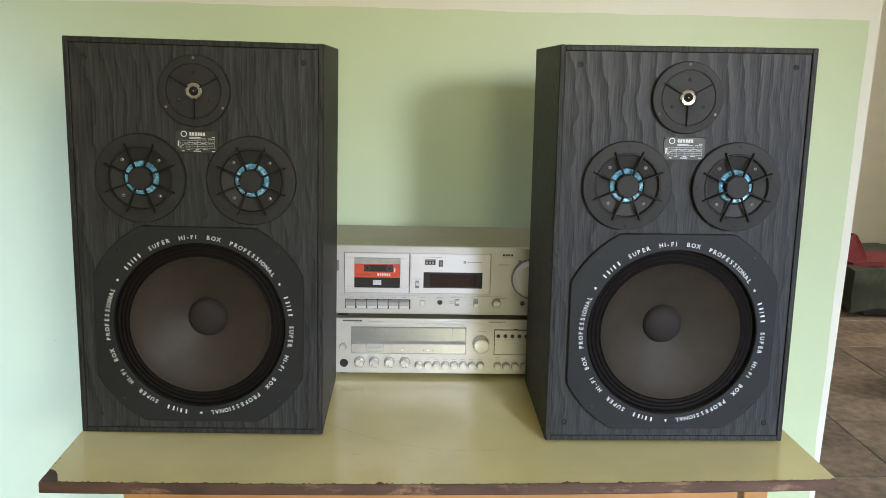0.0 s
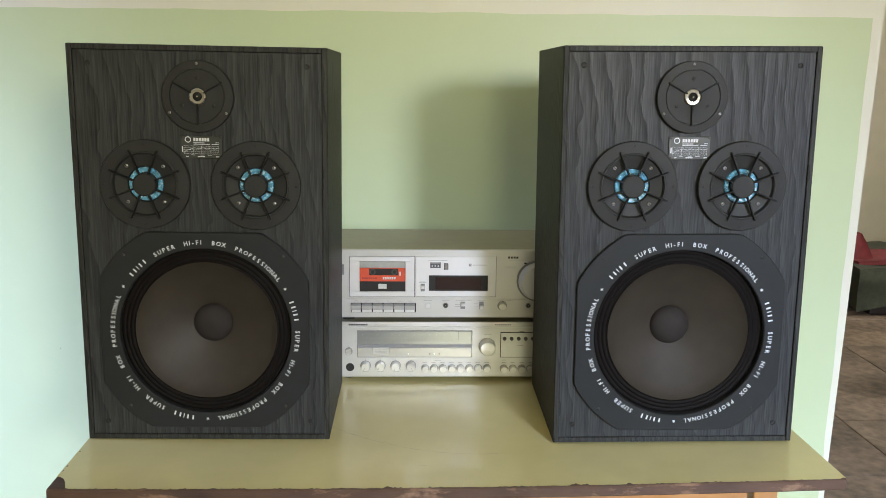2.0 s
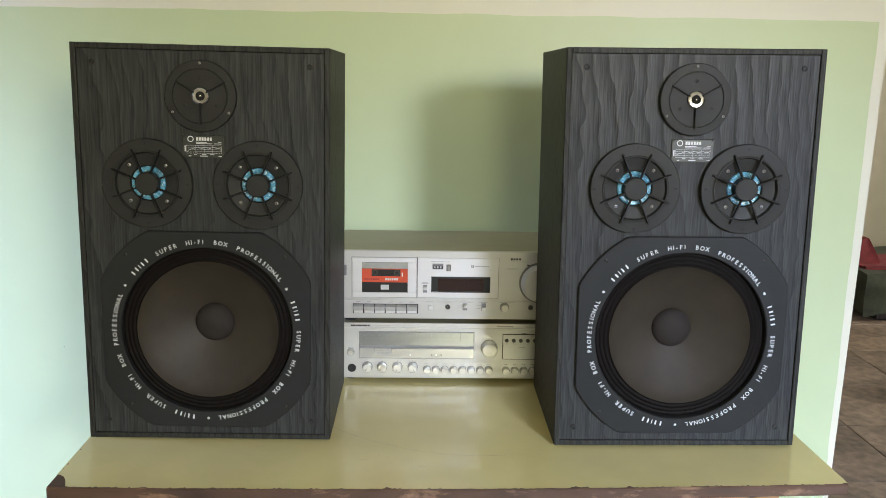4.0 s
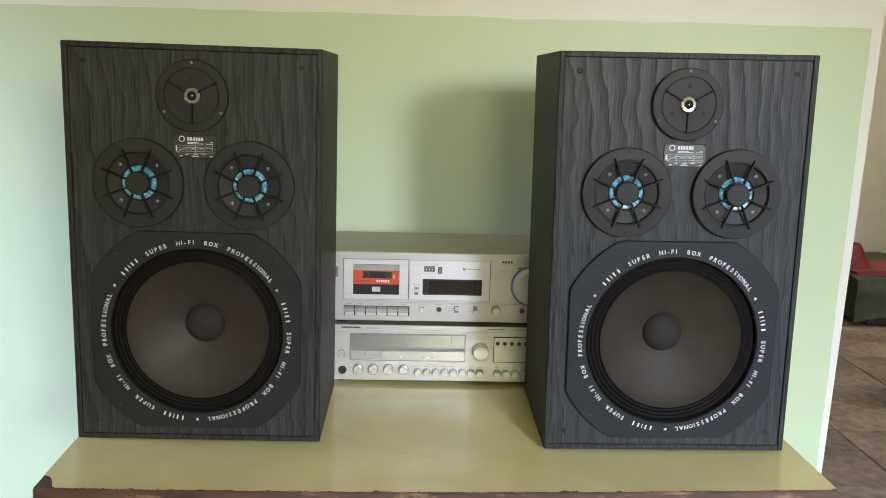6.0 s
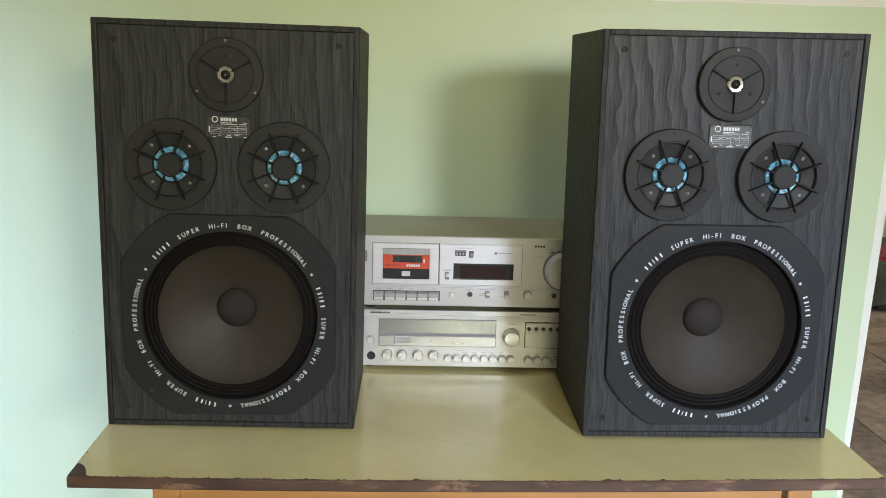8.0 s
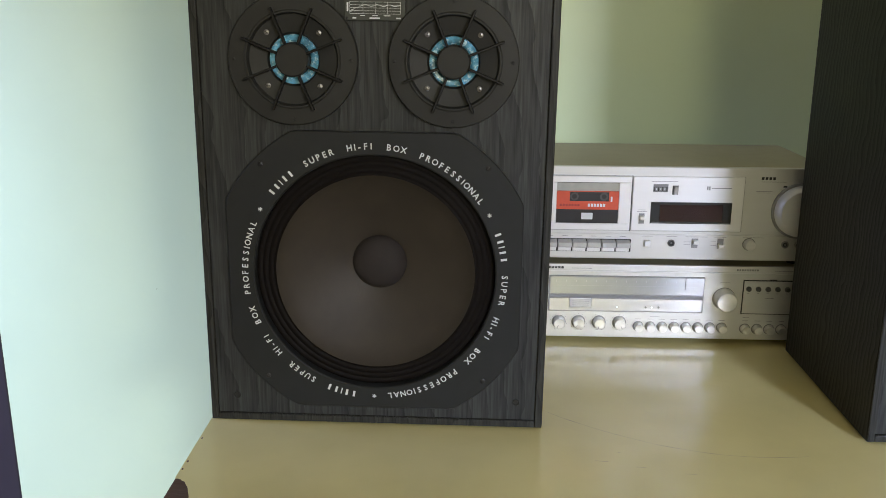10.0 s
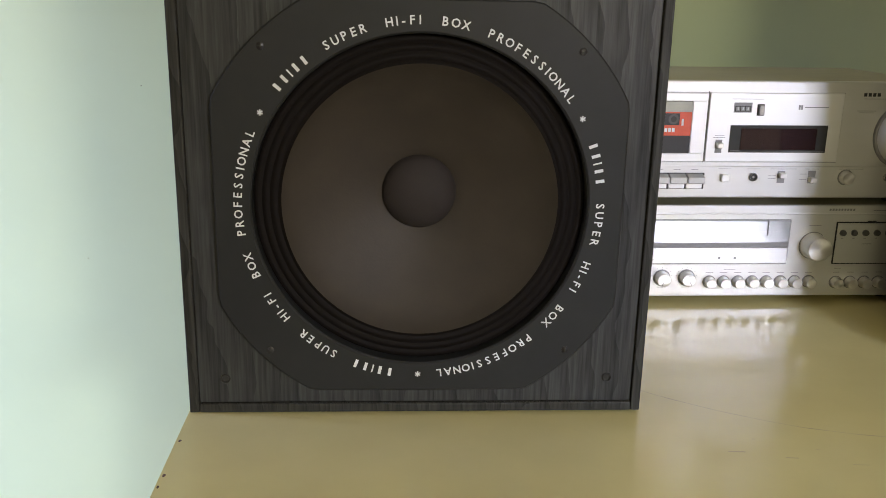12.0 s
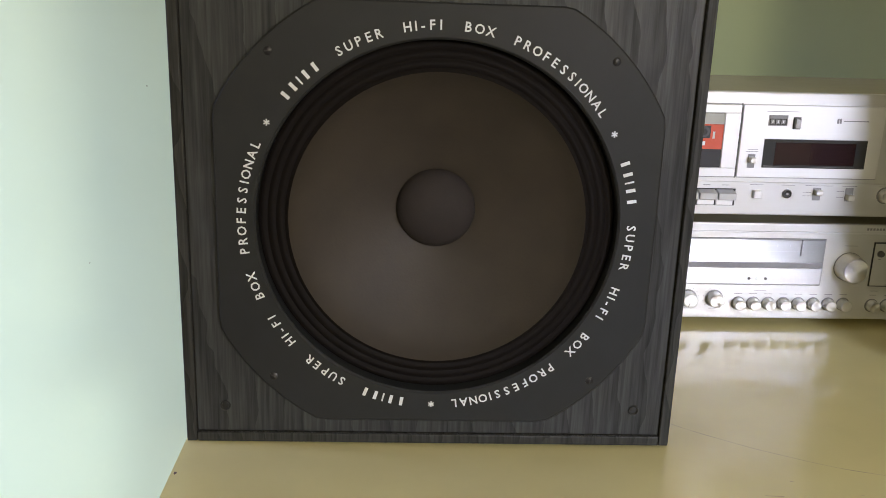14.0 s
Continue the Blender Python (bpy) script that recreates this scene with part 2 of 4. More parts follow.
CAS_CLEAR = material("grey_cassette_edge", (0.40, 0.40, 0.36), 0.3, vary=0.1, scale=90)
LAMINATE = material("pale_olive_laminate", (0.70, 0.61, 0.285), 0.17, vary=0.08, scale=9, bump=0.015, bump_scale=120, spec=0.75)
CORE = material("worn_brown_board_edge", (0.088, 0.046, 0.027), 0.65, vary=0.6, scale=26, bump=0.5, bump_scale=160, stretch=(0.35, 1, 1), alt=((0.25, 0.145, 0.085), 30.0, 0.555))
PINE = material("orange_varnished_pine", (0.50, 0.24, 0.075), 0.35, vary=0.25, scale=40, stretch=(0.12, 1, 1), bump=0.05)
DARK_WOOD = material("dark_brown_wood", (0.018, 0.012, 0.012), 0.5, vary=0.25, scale=30, stretch=(1, 1, 0.1))
FABRIC_GREEN = material("dark_green_cloth", (0.030, 0.036, 0.022), 0.9, vary=0.3, scale=40, bump=0.4, bump_scale=120)
FABRIC_RED = material("red_cloth", (0.14, 0.014, 0.018), 0.85, vary=0.3, scale=30, bump=0.4, bump_scale=120)
SCRATCH = material("scuff_line", (0.40, 0.315, 0.15), 0.5, vary=0.3, scale=60)

# ---- mesh helpers ----


def part(name, bm, mat, parent, label="", smooth=False):
    me = bpy.data.meshes.new(name)
    bmesh.ops.recalc_face_normals(bm, faces=bm.faces)
    if smooth:
        for f in bm.faces:
            f.smooth = True
    bm.to_mesh(me)
    bm.free()
    if smooth:
        me.set_sharp_from_angle(angle=radians(35))
    me.materials.append(mat)
    ob = new(name, me)
    ob.parent = parent
    if label:
        tagged(ob, label)
    return ob


def empty(name, m, label, category, group="", kind=""):
    ob = new(name)
    ob.matrix_world = m
    return tagged(ob, label, category, group, kind)


def box(x0, x1, y0, y1, z0, z1, bevel=0.0, segments=2, bm=None):
    bm = bm or bmesh.new()
    made = bmesh.ops.create_cube(bm, size=1)["verts"]
    bmesh.ops.scale(bm, vec=(x1 - x0, y1 - y0, z1 - z0), verts=made)
    bmesh.ops.translate(bm, vec=((x0 + x1) / 2, (y0 + y1) / 2, (z0 + z1) / 2), verts=made)
    if bevel:
        edges = list({e for v in made for e in v.link_edges})
        bmesh.ops.bevel(bm, geom=edges, offset=bevel, segments=segments, affect="EDGES", profile=0.5)
    return bm


def lathe(cx, cz, profile, seg=64, closed=False, bm=None):
    """Turns a profile of (radius, y) about an axis along y."""
    bm = bm or bmesh.new()
    rings = []
    for r, y in profile:
        if r < 1e-6:
            rings.append([bm.verts.new((cx, y, cz))])
        else:
            rings.append([bm.verts.new((cx + r * math.cos(a), y, cz + r * math.sin(a))) for a in (2 * math.pi * i / seg for i in range(seg))])
    pairs = list(zip(rings, rings[1:]))
    if closed:
        pairs.append((rings[-1], rings[0]))
    for a, c in pairs:
        for i in range(seg):
            j = (i + 1) % seg
            if len(a) == 1 and len(c) == 1:
                continue
            if len(a) == 1:
                bm.faces.new((a[0], c[i], c[j]))
            elif len(c) == 1:
                bm.faces.new((a[i], a[j], c[0]))
            else:
                bm.faces.new((a[i], a[j], c[j], c[i]))
    return bm


def disc(cx, cz, r, y0, y1, seg=24, bevel=0.0):
    """A round plug from y0 (front) back to y1."""
    b = bevel
    return lathe(cx, cz, [(0, y0), (r - b, y0), (r, y0 + b), (r, y1), (0, y1)] if b else [(0, y0), (r, y0), (r, y1), (0, y1)], seg)


def spoke(cx, cz, angle, r0, r1, width, y0, y1):
    bm = box(r0, r1, y0, y1, -width / 2, width / 2, min(width, y1 - y0) * 0.25, 1)
    bmesh.ops.transform(bm, matrix=Matrix.Translation((cx, 0, cz)) @ Matrix.Rotation(-angle, 4, "Y"), verts=bm.verts)
    return bm


def glyph(text, size, bold=0.0):
    """The flat mesh of some characters in the built-in font, in x and y."""
    cu = bpy.data.curves.new("type", "FONT")
    cu.body, cu.size, cu.offset, cu.resolution_u = text, size, bold, 2
    ob = new("type", cu)
    dg = bpy.context.evaluated_depsgraph_get()
    me = bpy.data.meshes.new_from_object(ob.evaluated_get(dg))
    bpy.data.objects.remove(ob), bpy.data.curves.remove(cu)
    return me


GLYPHS = {}


def arc_word(text, cx, cz, radius, height, start, end, y):
    """A word set along a circle, clockwise between two angles in degrees, tops outwards."""
    bm = bmesh.new()
    size = height / 0.70
    weight = [{"I": 0.55, "-": 0.75}.get(ch, 1.0) for ch in text]
    total = sum(weight)
    run = 0.0
    for ch, w in zip(text, weight):
        a = radians(start + (end - start) * (run + w / 2) / total)
        run += w
        if ch not in GLYPHS:
            GLYPHS[ch] = glyph(ch, size, size * 0.018)
        me = GLYPHS[ch]
        xs = [v.co.x for v in me.vertices]
        mid = (min(xs) + max(xs)) / 2
        up, right = Vector((math.cos(a), 0, math.sin(a))), Vector((math.sin(a), 0, -math.cos(a)))
        verts = [bm.verts.new(Vector((cx, y, cz)) + up * (radius - height / 2 + v.co.y) + right * (v.co.x - mid) * 0.95) for v in me.vertices]
        for p in me.polygons:
            bm.faces.new([verts[i] for i in p.vertices])
    return bm


def arc_bars(widths, cx, cz, radius, height, start, end, y):
    """Plain upright blocks along a circle in place of a maker's name."""
    bm = bmesh.new()
    total, run = sum(w + 0.35 for w in widths), 0.0
    for w in widths:
        a = radians(start + (end - start) * (run + (w + 0.35) / 2) / total)
        run += w + 0.35
        up, right = Vector((math.cos(a), 0, math.sin(a))), Vector((math.sin(a), 0, -math.cos(a)))
        c = Vector((cx, y, cz)) + up * radius
        half = 0.0013 * max(w, 0.5)
        bm.faces.new([bm.verts.new(c + right * u * half + up * v * height / 2) for u, v in ((-1, -1), (1, -1), (1, 1), (-1, 1))])
    return bm


def star(cx, cz, r, y):
    bm = bmesh.new()
    for k in range(3):
        a = math.pi * k / 3 + math.pi / 2
        up, right = Vector((math.cos(a), 0, math.sin(a))), Vector((math.sin(a), 0, -math.cos(a)))
        c = Vector((cx, y - 0.00005 * k, cz))
        bm.faces.new([bm.verts.new(c + right * u * r * 0.2 + up * v * r) for u, v in ((-1, -1), (1, -1), (1, 1), (-1, 1))])
    return bm


def bars(rects, y, bm=None):
    """Flat printed marks: (x0, x1, z0, z1) in a plane facing the front."""
    bm = bm or bmesh.new()
    for x0, x1, z0, z1 in rects:
        bm.faces.new([bm.verts.new((x, y, z)) for x, z in ((x0, z0), (x1, z0), (x1, z1), (x0, z1))])
    return bm


def slot_screw(name, cx, cz, r, y, parent, mat, label=""):
    """A domed screw with a slot."""
    bm = lathe(cx, cz, [(0, y - r * 0.25), (r * 0.6, y - r * 0.22), (r, y), (r, y + 0.002)], 12)
    s = part(name, bm, mat, parent, label, smooth=True)
    a = random.uniform(0, math.pi)
    part("slot", spoke(cx, cz, a, -r * 0.75, r * 0.75, r * 0.28, y - r * 0.28, y), DARK, s)
    return s


# ---- structure ----


def slab(name, x0, x1, y0, y1, z0, z1, mat, label, category):
    ob = part(name, box(x0, x1, y0, y1, z0, z1), mat, None)
    return tagged(ob, label, category, kind="structure")


WALL_Y = 2.10
north = slab("wall_north", -1.03, 1.25, WALL_Y, WALL_Y + 0.14, 0.0, 2.75, WALL_GREEN, "wall with green dado paint and cream border", "wall")
for v in north.data.vertices:
    if v.co.x > 1:
        # the free end is a little out of plumb
        v.co.x = 1.227 + 0.0204 * v.co.z
slab("wall_north_lintel", -1.93, -1.03, WALL_Y, WALL_Y + 0.14, 2.06, 2.75, PLASTER, "cream plaster wall above the dark door", "wall")
slab("wall_north_end", -2.5, -1.93, WALL_Y, WALL_Y + 0.14, 0, 2.75, PLASTER, "cream plaster wall beside the dark door", "wall")
for y0, y1, z0, z1 in ((-3.6, 1.1, 0, 2.75), (1.9, WALL_Y + 0.14, 0, 2.75), (1.1, 1.9, 0, 0.95), (1.1, 1.9, 2.05, 2.75)):
    slab("wall_west", -2.64, -2.5, y0, y1, z0, z1, PLASTER, "plain cream plaster side wall beside a window", "wall")
slab("wall_east", 4.5, 4.64, -3.6, 3.55, 0, 2.75, PLASTER, "plain cream plaster side wall", "wall")
slab("wall_east_end", 4.5, 4.64, 4.85, 7.1, 0, 2.75, PLASTER, "plain cream plaster wall beside a window", "wall")
slab("wall_east_sill", 4.5, 4.64, 3.55, 4.85, 0, 1.05, PLASTER, "plain cream plaster wall below a window", "wall")
slab("wall_east_head", 4.5, 4.64, 3.55, 4.85, 2.35, 2.75, PLASTER, "plain cream plaster wall above a window", "wall")
slab("wall_far", -1.2, 4.64, 7.1, 7.24, 0, 2.75, PLASTER, "greyish cream plaster wall of the further room", "wall")
slab("wall_far_side", -1.34, -1.2, WALL_Y + 0.14, 7.24, 0, 2.75, PLASTER, "plain plaster wall of the further room", "wall")
# wall behind the camera, with two window openings
for x0, x1, z0, z1 in ((-2.64, 0.3, 0, 2.75), (0.3, 0.9, 0, 1.4), (0.3, 0.9, 2.3, 2.75), (0.9, 1.6, 0, 2.75), (2.44, 4.64, 0, 2.75), (1.6, 2.44, 0, 1.56), (1.6, 2.44, 2.4, 2.75)):
    slab("wall_south", x0, x1, -3.74, -3.6, z0, z1, PLASTER, "plain cream plaster wall with window openings", "wall")
slab("ceiling", -2.64, 4.64, -3.74, 7.24, 2.75, 2.87, CEILING, "plain white painted ceiling", "ceiling")
ground = slab("ground", -40, 40, -60, 40, -0.30, -0.16, FABRIC_GREEN, "dark green grass outside the windows", "ground")

for x, z in ((-0.591, 0.963), (-0.698, 0.684)):
    part("speck", lathe(x, z, [(0, WALL_Y - 0.0004), (0.0009, WALL_Y - 0.0003), (0.0010, WALL_Y + 0.001)], 8), CORE, north)

# ---- the table ----


def lathe_chip(x, y, z):
    """A ragged flake lost from the laminate."""
    bm = bmesh.new()
    bm.faces.new([bm.verts.new((x + 0.0013 * math.cos(a) * random.uniform(0.5, 1.2), y + 0.0024 * math.sin(a) * random.uniform(0.5, 1.2), z)) for a in (k * 0.785 for k in range(8))])
    return bm



TABLE_Z = 0.75


def jag(x):
    """How far the laminate has chipped back from the front edge."""
    v = noise.noise((x * 38, 3.7, 0)) * 0.0016 + noise.noise((x * 120, 9.1, 0)) * 0.0008
    chip = max(0.0, noise.noise((x * 31, 1.3, 5)) - 0.42) * 0.013
    chip += max(0.0, noise.noise((x * 75, 4.3, 5)) - 0.34) * 0.013
    chip += max(0.0, noise.noise((x * 190, 2.3, 8)) - 0.18) * 0.008
    return 0.0025 + v + chip


def sag(bm):
    """The old top hangs a few millimetres in the middle."""
    for v in bm.verts:
        v.co.z += 0.002 - 0.006 * (1 - (v.co.x / 0.594) ** 2)
    return bm


table = empty("table", pose(0.22, 1.2255, 0, 0, 0, 0.9), "old kitchen table with olive laminate top and chipped brown edge", "table")
hw, depth = 0.594, 0.78
bm = bmesh.new()
n_x = 60
ring = [(0.0, 0.7340), (0.0025, 0.7315), (depth, 0.7315), (depth, TABLE_Z - 0.0006), (0.0025, TABLE_Z - 0.0006), (0.0, TABLE_Z - 0.0031)]
cols = [[bm.verts.new((-hw + 2 * hw * i / n_x, y + (0.0006 * noise.noise((i * 0.9, z * 90, 0)) if y < 0.01 else 0), z)) for y, z in ring] for i in range(n_x + 1)]
for a, c in zip(cols, cols[1:]):
    for k in range(6):
        bm.faces.new((a[k], c[k], c[(k + 1) % 6], a[(k + 1) % 6]))
bm.faces.new(cols[0]), bm.faces.new(cols[-1])
top = part("tabletop", sag(bm), CORE, table, "worn brown board with chipped front edge")
bm = bmesh.new()
n_cut = 1200
front = []
for i in range(n_cut + 1):
    x = -hw - 0.0004 + (2 * hw + 0.0008) * i / n_cut
    y = jag(x)
    d = max(0.0, x + hw)
    if d < 0.027:
        y = max(y, 0.042 * (1 - (d / 0.027) ** 2.2) + 0.002 * noise.noise((d * 300, 0, 2)))
    front.append(bm.verts.new((x, y, TABLE_Z)))
back = [bm.verts.new((v.co.x, depth - 0.001, TABLE_Z)) for v in front]
for i in range(n_cut):
    bm.faces.new((front[i], front[i + 1], back[i + 1], back[i]))
part("laminate", sag(bm), LAMINATE, top, "pale olive yellow laminate with scuffs")
part("front_rail", box(-hw + 0.145, 0.462, 0.045, 0.065, 0.60, 0.7268, 0.002), PINE, table, "orange varnished pine rail")
part("back_rail", box(-hw + 0.145, 0.462, 0.70, 0.72, 0.60, 0.7268, 0.002), PINE, table)
for x in (-hw + 0.105, 0.470):
    part("side_rail", box(x + 0.008, x + 0.028, 0.09, 0.69, 0.60, 0.7268, 0.002), PINE, table)
    for y in (0.043, 0.682):
        bm = box(x, x + 0.04, y, y + 0.045, 0, 0.7305, 0.003)
        for v in bm.verts:
            if v.co.z < 0.1:
                v.co.x += (x + 0.02 - v.co.x) * 0.3
        part("leg", bm, PINE, table)
bm = bmesh.new()


def scuff(pts, width):
    for (xa, ya), (xb, yb) in zip(pts, pts[1:]):
        w = width * (0.35 + 1.1 * abs(noise.noise((xa * 37, 7, ya * 20))))
        bm.faces.new([bm.verts.new((x - 0.22, y - 1.2255, TABLE_Z + 0.0002)) for x, y in ((xa, ya - w), (xb, yb - w), (xb, yb + w), (xa, ya + w))])


scuff([(x, 1.343 + 1.86 * (0.27 - x) ** 2 + 0.0012 * noise.noise((x * 30, 0, 0))) for x in (0.02 + 0.006 * i for i in range(50))], 0.0006)
for x, y, d in ((0.073, 1.329, 0.014), (0.116, 1.317, 0.010), (0.147, 1.329, 0.003), (0.101, 1.349, 0.003), (0.165, 1.304, 0.013)):
    scuff([(x + d * k / 4, y - 0.1 * d * k / 4) for k in range(5)], 0.0007)
part("scratch", sag(bm), SCRATCH, top, "faint curved scratch")["kind"] = "stuff"
for x, y in ((-0.371, 1.357), (-0.3715, 1.303), (-0.372, 1.287)):
    part("edge_chip", sag(lathe_chip(x - 0.22, y - 1.2255, TABLE_Z + 0.0003)), CORE, top)

# ---- loudspeakers ----
SW, SH, SD = 0.394, 0.636, 0.282


def holed_cell(bm, x0, x1, z0, z1, cx, cz, r, y, seg=96):
    """A flat rectangle facing the front with a round hole in it."""
    turns = [2 * math.pi * i / seg for i in range(seg)]
    inner = [bm.verts.new((cx + r * math.cos(a), y, cz + r * math.sin(a))) for a in turns]
    outer = []
    for a in turns:
        c, s = math.cos(a), math.sin(a)
        reach = min((x1 - cx) / c if c > 1e-6 else (x0 - cx) / c if c < -1e-6 else 9, (z1 - cz) / s if s > 1e-6 else (z0 - cz) / s if s < -1e-6 else 9)
        outer.append(bm.verts.new((cx + reach * c, y, cz + reach * s)))
    for x in (x0, x1):
        for z in (z0, z1):
            a = math.atan2(z - cz, x - cx)
            k = min(range(seg), key=lambda i: abs(math.remainder(turns[i] - a, 2 * math.pi)))
            outer[k].co.x, outer[k].co.z = x, z
    for i in range(seg):
        j = (i + 1) % seg
        bm.faces.new((inner[i], inner[j], outer[j], outer[i]))


def stand_proud(unit, by):
    """Brings a drive unit with its parts forward of the baffle."""
    for ob in (unit, *unit.children_recursive):
        ob.data.transform(Matrix.Translation((0, -by, 0)))


def loudspeaker(m, label):
    sp = empty("loudspeaker", m, label, "loudspeaker", "pair of loudspeakers")
    h, rim = SW / 2, 0.0090
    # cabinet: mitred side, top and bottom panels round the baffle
    cab = part("cabinet", box(-h + 0.002, h - 0.002, 0.085, SD, 0.002, SH - 0.002, 0.001, 1), ASH_SHADED, sp)
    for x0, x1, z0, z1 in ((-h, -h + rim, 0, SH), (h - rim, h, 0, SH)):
        part("side_panel", box(x0, x1, 0, SD, z0, z1, 0.0015, 2), ASH_SHADED, sp)
    part("top_panel", box(-h + rim, h - rim, 0.0004, SD, SH - rim, SH, 0.0012, 2), ASH_SHADED, sp)
    part("bottom_panel", box(-h + rim, h - rim, 0.0004, SD, 0, rim, 0.0012, 2), ASH_SHADED, sp)
    # thin strips keep the panel fronts lighter than the shade-toned flanks
    for x0, x1, z0, z1 in ((-h + 0.0006, -h + rim - 0.0004, 0.0006, SH - 0.0006), (h - rim + 0.0004, h - 0.0006, 0.0006, SH - 0.0006), (-h + rim, h - rim, SH - rim + 0.0004, SH - 0.0006), (-h + rim, h - rim, 0.0006, rim - 0.0004)):
        part("edge_strip", box(x0, x1, -0.0014, 0.0008, z0, z1, 0.0009, 2), ASH_EDGE, sp)
    wz, hole = 0.1855, 0.140
    mz, mid_x, mid_hole = 0.4235, 0.0855, 0.0465
    # baffle with round cut-outs for the woofer and the two midrange units
    g = 0.0003
    xa, za, zb = h - rim - g, rim + g, SH - rim - g
    bm = bmesh.new()
    holed_cell(bm, -xa, xa, za, 0.36, 0, wz, hole, 0.002)
    holed_cell(bm, -xa, 0, 0.36, 0.49, -mid_x, mz, mid_hole, 0.002)
    holed_cell(bm, 0, xa, 0.36, 0.49, mid_x, mz, mid_hole, 0.002)
    bm.faces.new([bm.verts.new((x, 0.002, z)) for x, z in ((-xa, 0.49), (xa, 0.49), (xa, zb), (-xa, zb))])
    part("baffle", bm, ASH, sp, "black ash veneer with wavy upright grain")
    # woofer
    R, half_w, half_h = 0.1860, 0.1660, 0.1625
    bm = bmesh.new()
    seg = 144
    rings = {}
    for key, y, shrink in (("out_back", 0.0036, 0.0), ("out", -0.0035, 0.0), ("front", -0.0045, 0.0012)):
        rings[key] = []
        for i in range(seg):
            a = 2 * math.pi * i / seg
            c, s = math.cos(a), math.sin(a)
            r = min(R, half_w / max(abs(c), 1e-6), half_h / max(abs(s), 1e-6)) - shrink
            rings[key].append(bm.verts.new((r * c, y, wz + r * s)))
    for key, r, y in (("in", 0.1385, -0.0045), ("lip", 0.1368, -0.003), ("in_back", 0.1366, 0.012)):
        rings[key] = [bm.verts.new((r * math.cos(2 * math.pi * i / seg), y, wz + r * math.sin(2 * math.pi * i / seg))) for i in range(seg)]
    order = ["out_back", "out", "front", "in", "lip", "in_back"]
    for a, c in zip(order, order[1:]):
        for i in range(seg):
            j = (i + 1) % seg
            bm.faces.new((rings[a][i], rings[a][j], rings[c][j], rings[c][i]))
    woofer = part("woofer", bm, PLATE, sp, "satin black mounting plate with white lettering", smooth=True)
    prof = [(0.1366, 0.010)]
    for i in range(49):
        u = i / 48
        prof.append((0.1362 - 0.0232 * u, 0.0075 - 0.0013 * abs(math.sin(u * math.pi * 3.5)) - 0.002 * u))
    part("surround", lathe(0, wz, prof, 96), RUBBER, woofer, "ribbed black surround", smooth=True)
    prof = [(0.1135, 0.0035)] + [(0.1135 - 0.0815 * u, 0.004 + 0.051 * u ** 0.8) for u in (i / 12 for i in range(1, 13))]
    part("cone", lathe(0, wz, prof, 96), CONE, woofer, "brown paper cone", smooth=True)
    part("dust_cap", lathe(0, wz, [(0.0325 * math.cos(u), 0.0555 - 0.017 * math.sin(u)) for u in (math.pi / 2 * i / 10 for i in range(11))], 48), CAP, woofer, "grey domed dust cap", smooth=True)
    for k in range(4):
        a = math.pi / 4 + k * math.pi / 2
        slot_screw("screw", 0.177 * math.cos(a), wz + 0.177 * math.sin(a), 0.0032, -0.0046, woofer, BLACK_SCREW)
    for k in range(3):
        base = 149.6 - 120 * k
        a = radians(base)
        part("star", star(0.1472 * math.cos(a), wz + 0.1472 * math.sin(a), 0.0025, -0.0049), INK, woofer)
        part("maker_mark", arc_bars((1, 1, 0.3, 1, 1), 0, wz, 0.1472, 0.0072, base - 7.7, base - 22.6, -0.0049), INK, woofer, "plain white bars in place of a name")
        for word, a0, a1 in (("SUPER", 27.5, 42.7), ("HI-FI", 47.7, 59.4), ("BOX", 64.6, 74.1), ("PROFESSIONAL", 79.1, 114.4)):
            part("lettering", arc_word(word, 0, wz, 0.1472, 0.0068, base - a0, base - a1, -0.0049), INK, woofer, "white printed " + word.lower())
    stand_proud(woofer, 0.0014)
    # tweeter
    tz = 0.5595
    tw = part("tweeter", lathe(0, tz, [(0.0545, 0.0050), (0.0545, -0.003), (0.0535, -0.0045), (0.0425, -0.0050), (0.0420, -0.0025), (0.0405, -0.0025),
                                       (0.0400, -0.0042), (0.016, -0.0034), (0.0155, -0.0035), (0.0135, -0.0035), (0.013, 0.0015), (0, 0.0015)], 72), PLASTIC, sp, "round black tweeter", smooth=True)
    part("bullet_ring", lathe(0, tz, [(0.0066, -0.0035), (0.0070, -0.0055), (0.0108, -0.0057), (0.0124, -0.0045), (0.0126, 0.001)], 36), CHROME, tw, "bright chrome ring", smooth=True)
    part("bullet", lathe(0, tz, [(0, -0.007), (0.0016, -0.0065), (0.0035, -0.005), (0.0072, -0.001), (0.0072, 0.008)], 28), PLASTIC, tw, smooth=True)
    part("tip", lathe(0, tz, [(0, -0.0076), (0.0012, -0.0072), (0.0017, -0.0062)], 14), CHROME, tw, smooth=True)
    for a in (30, 150, 270):
        part("spoke", spoke(0, tz, radians(a), 0.0105, 0.0435, 0.0022, -0.0085, -0.0045), GUARD, tw)
    for a in (90, 210, 330):
        slot_screw("screw", 0.0495 * math.cos(radians(a)), tz + 0.0495 * math.sin(radians(a)), 0.0022, -0.0049, tw, SCREW)
        slot_screw("rivet", 0.0276 * math.cos(radians(a)), tz + 0.0276 * math.sin(radians(a)), 0.0026, -0.0042, tw, BLACK_SCREW)
    stand_proud(tw, 0.0028)
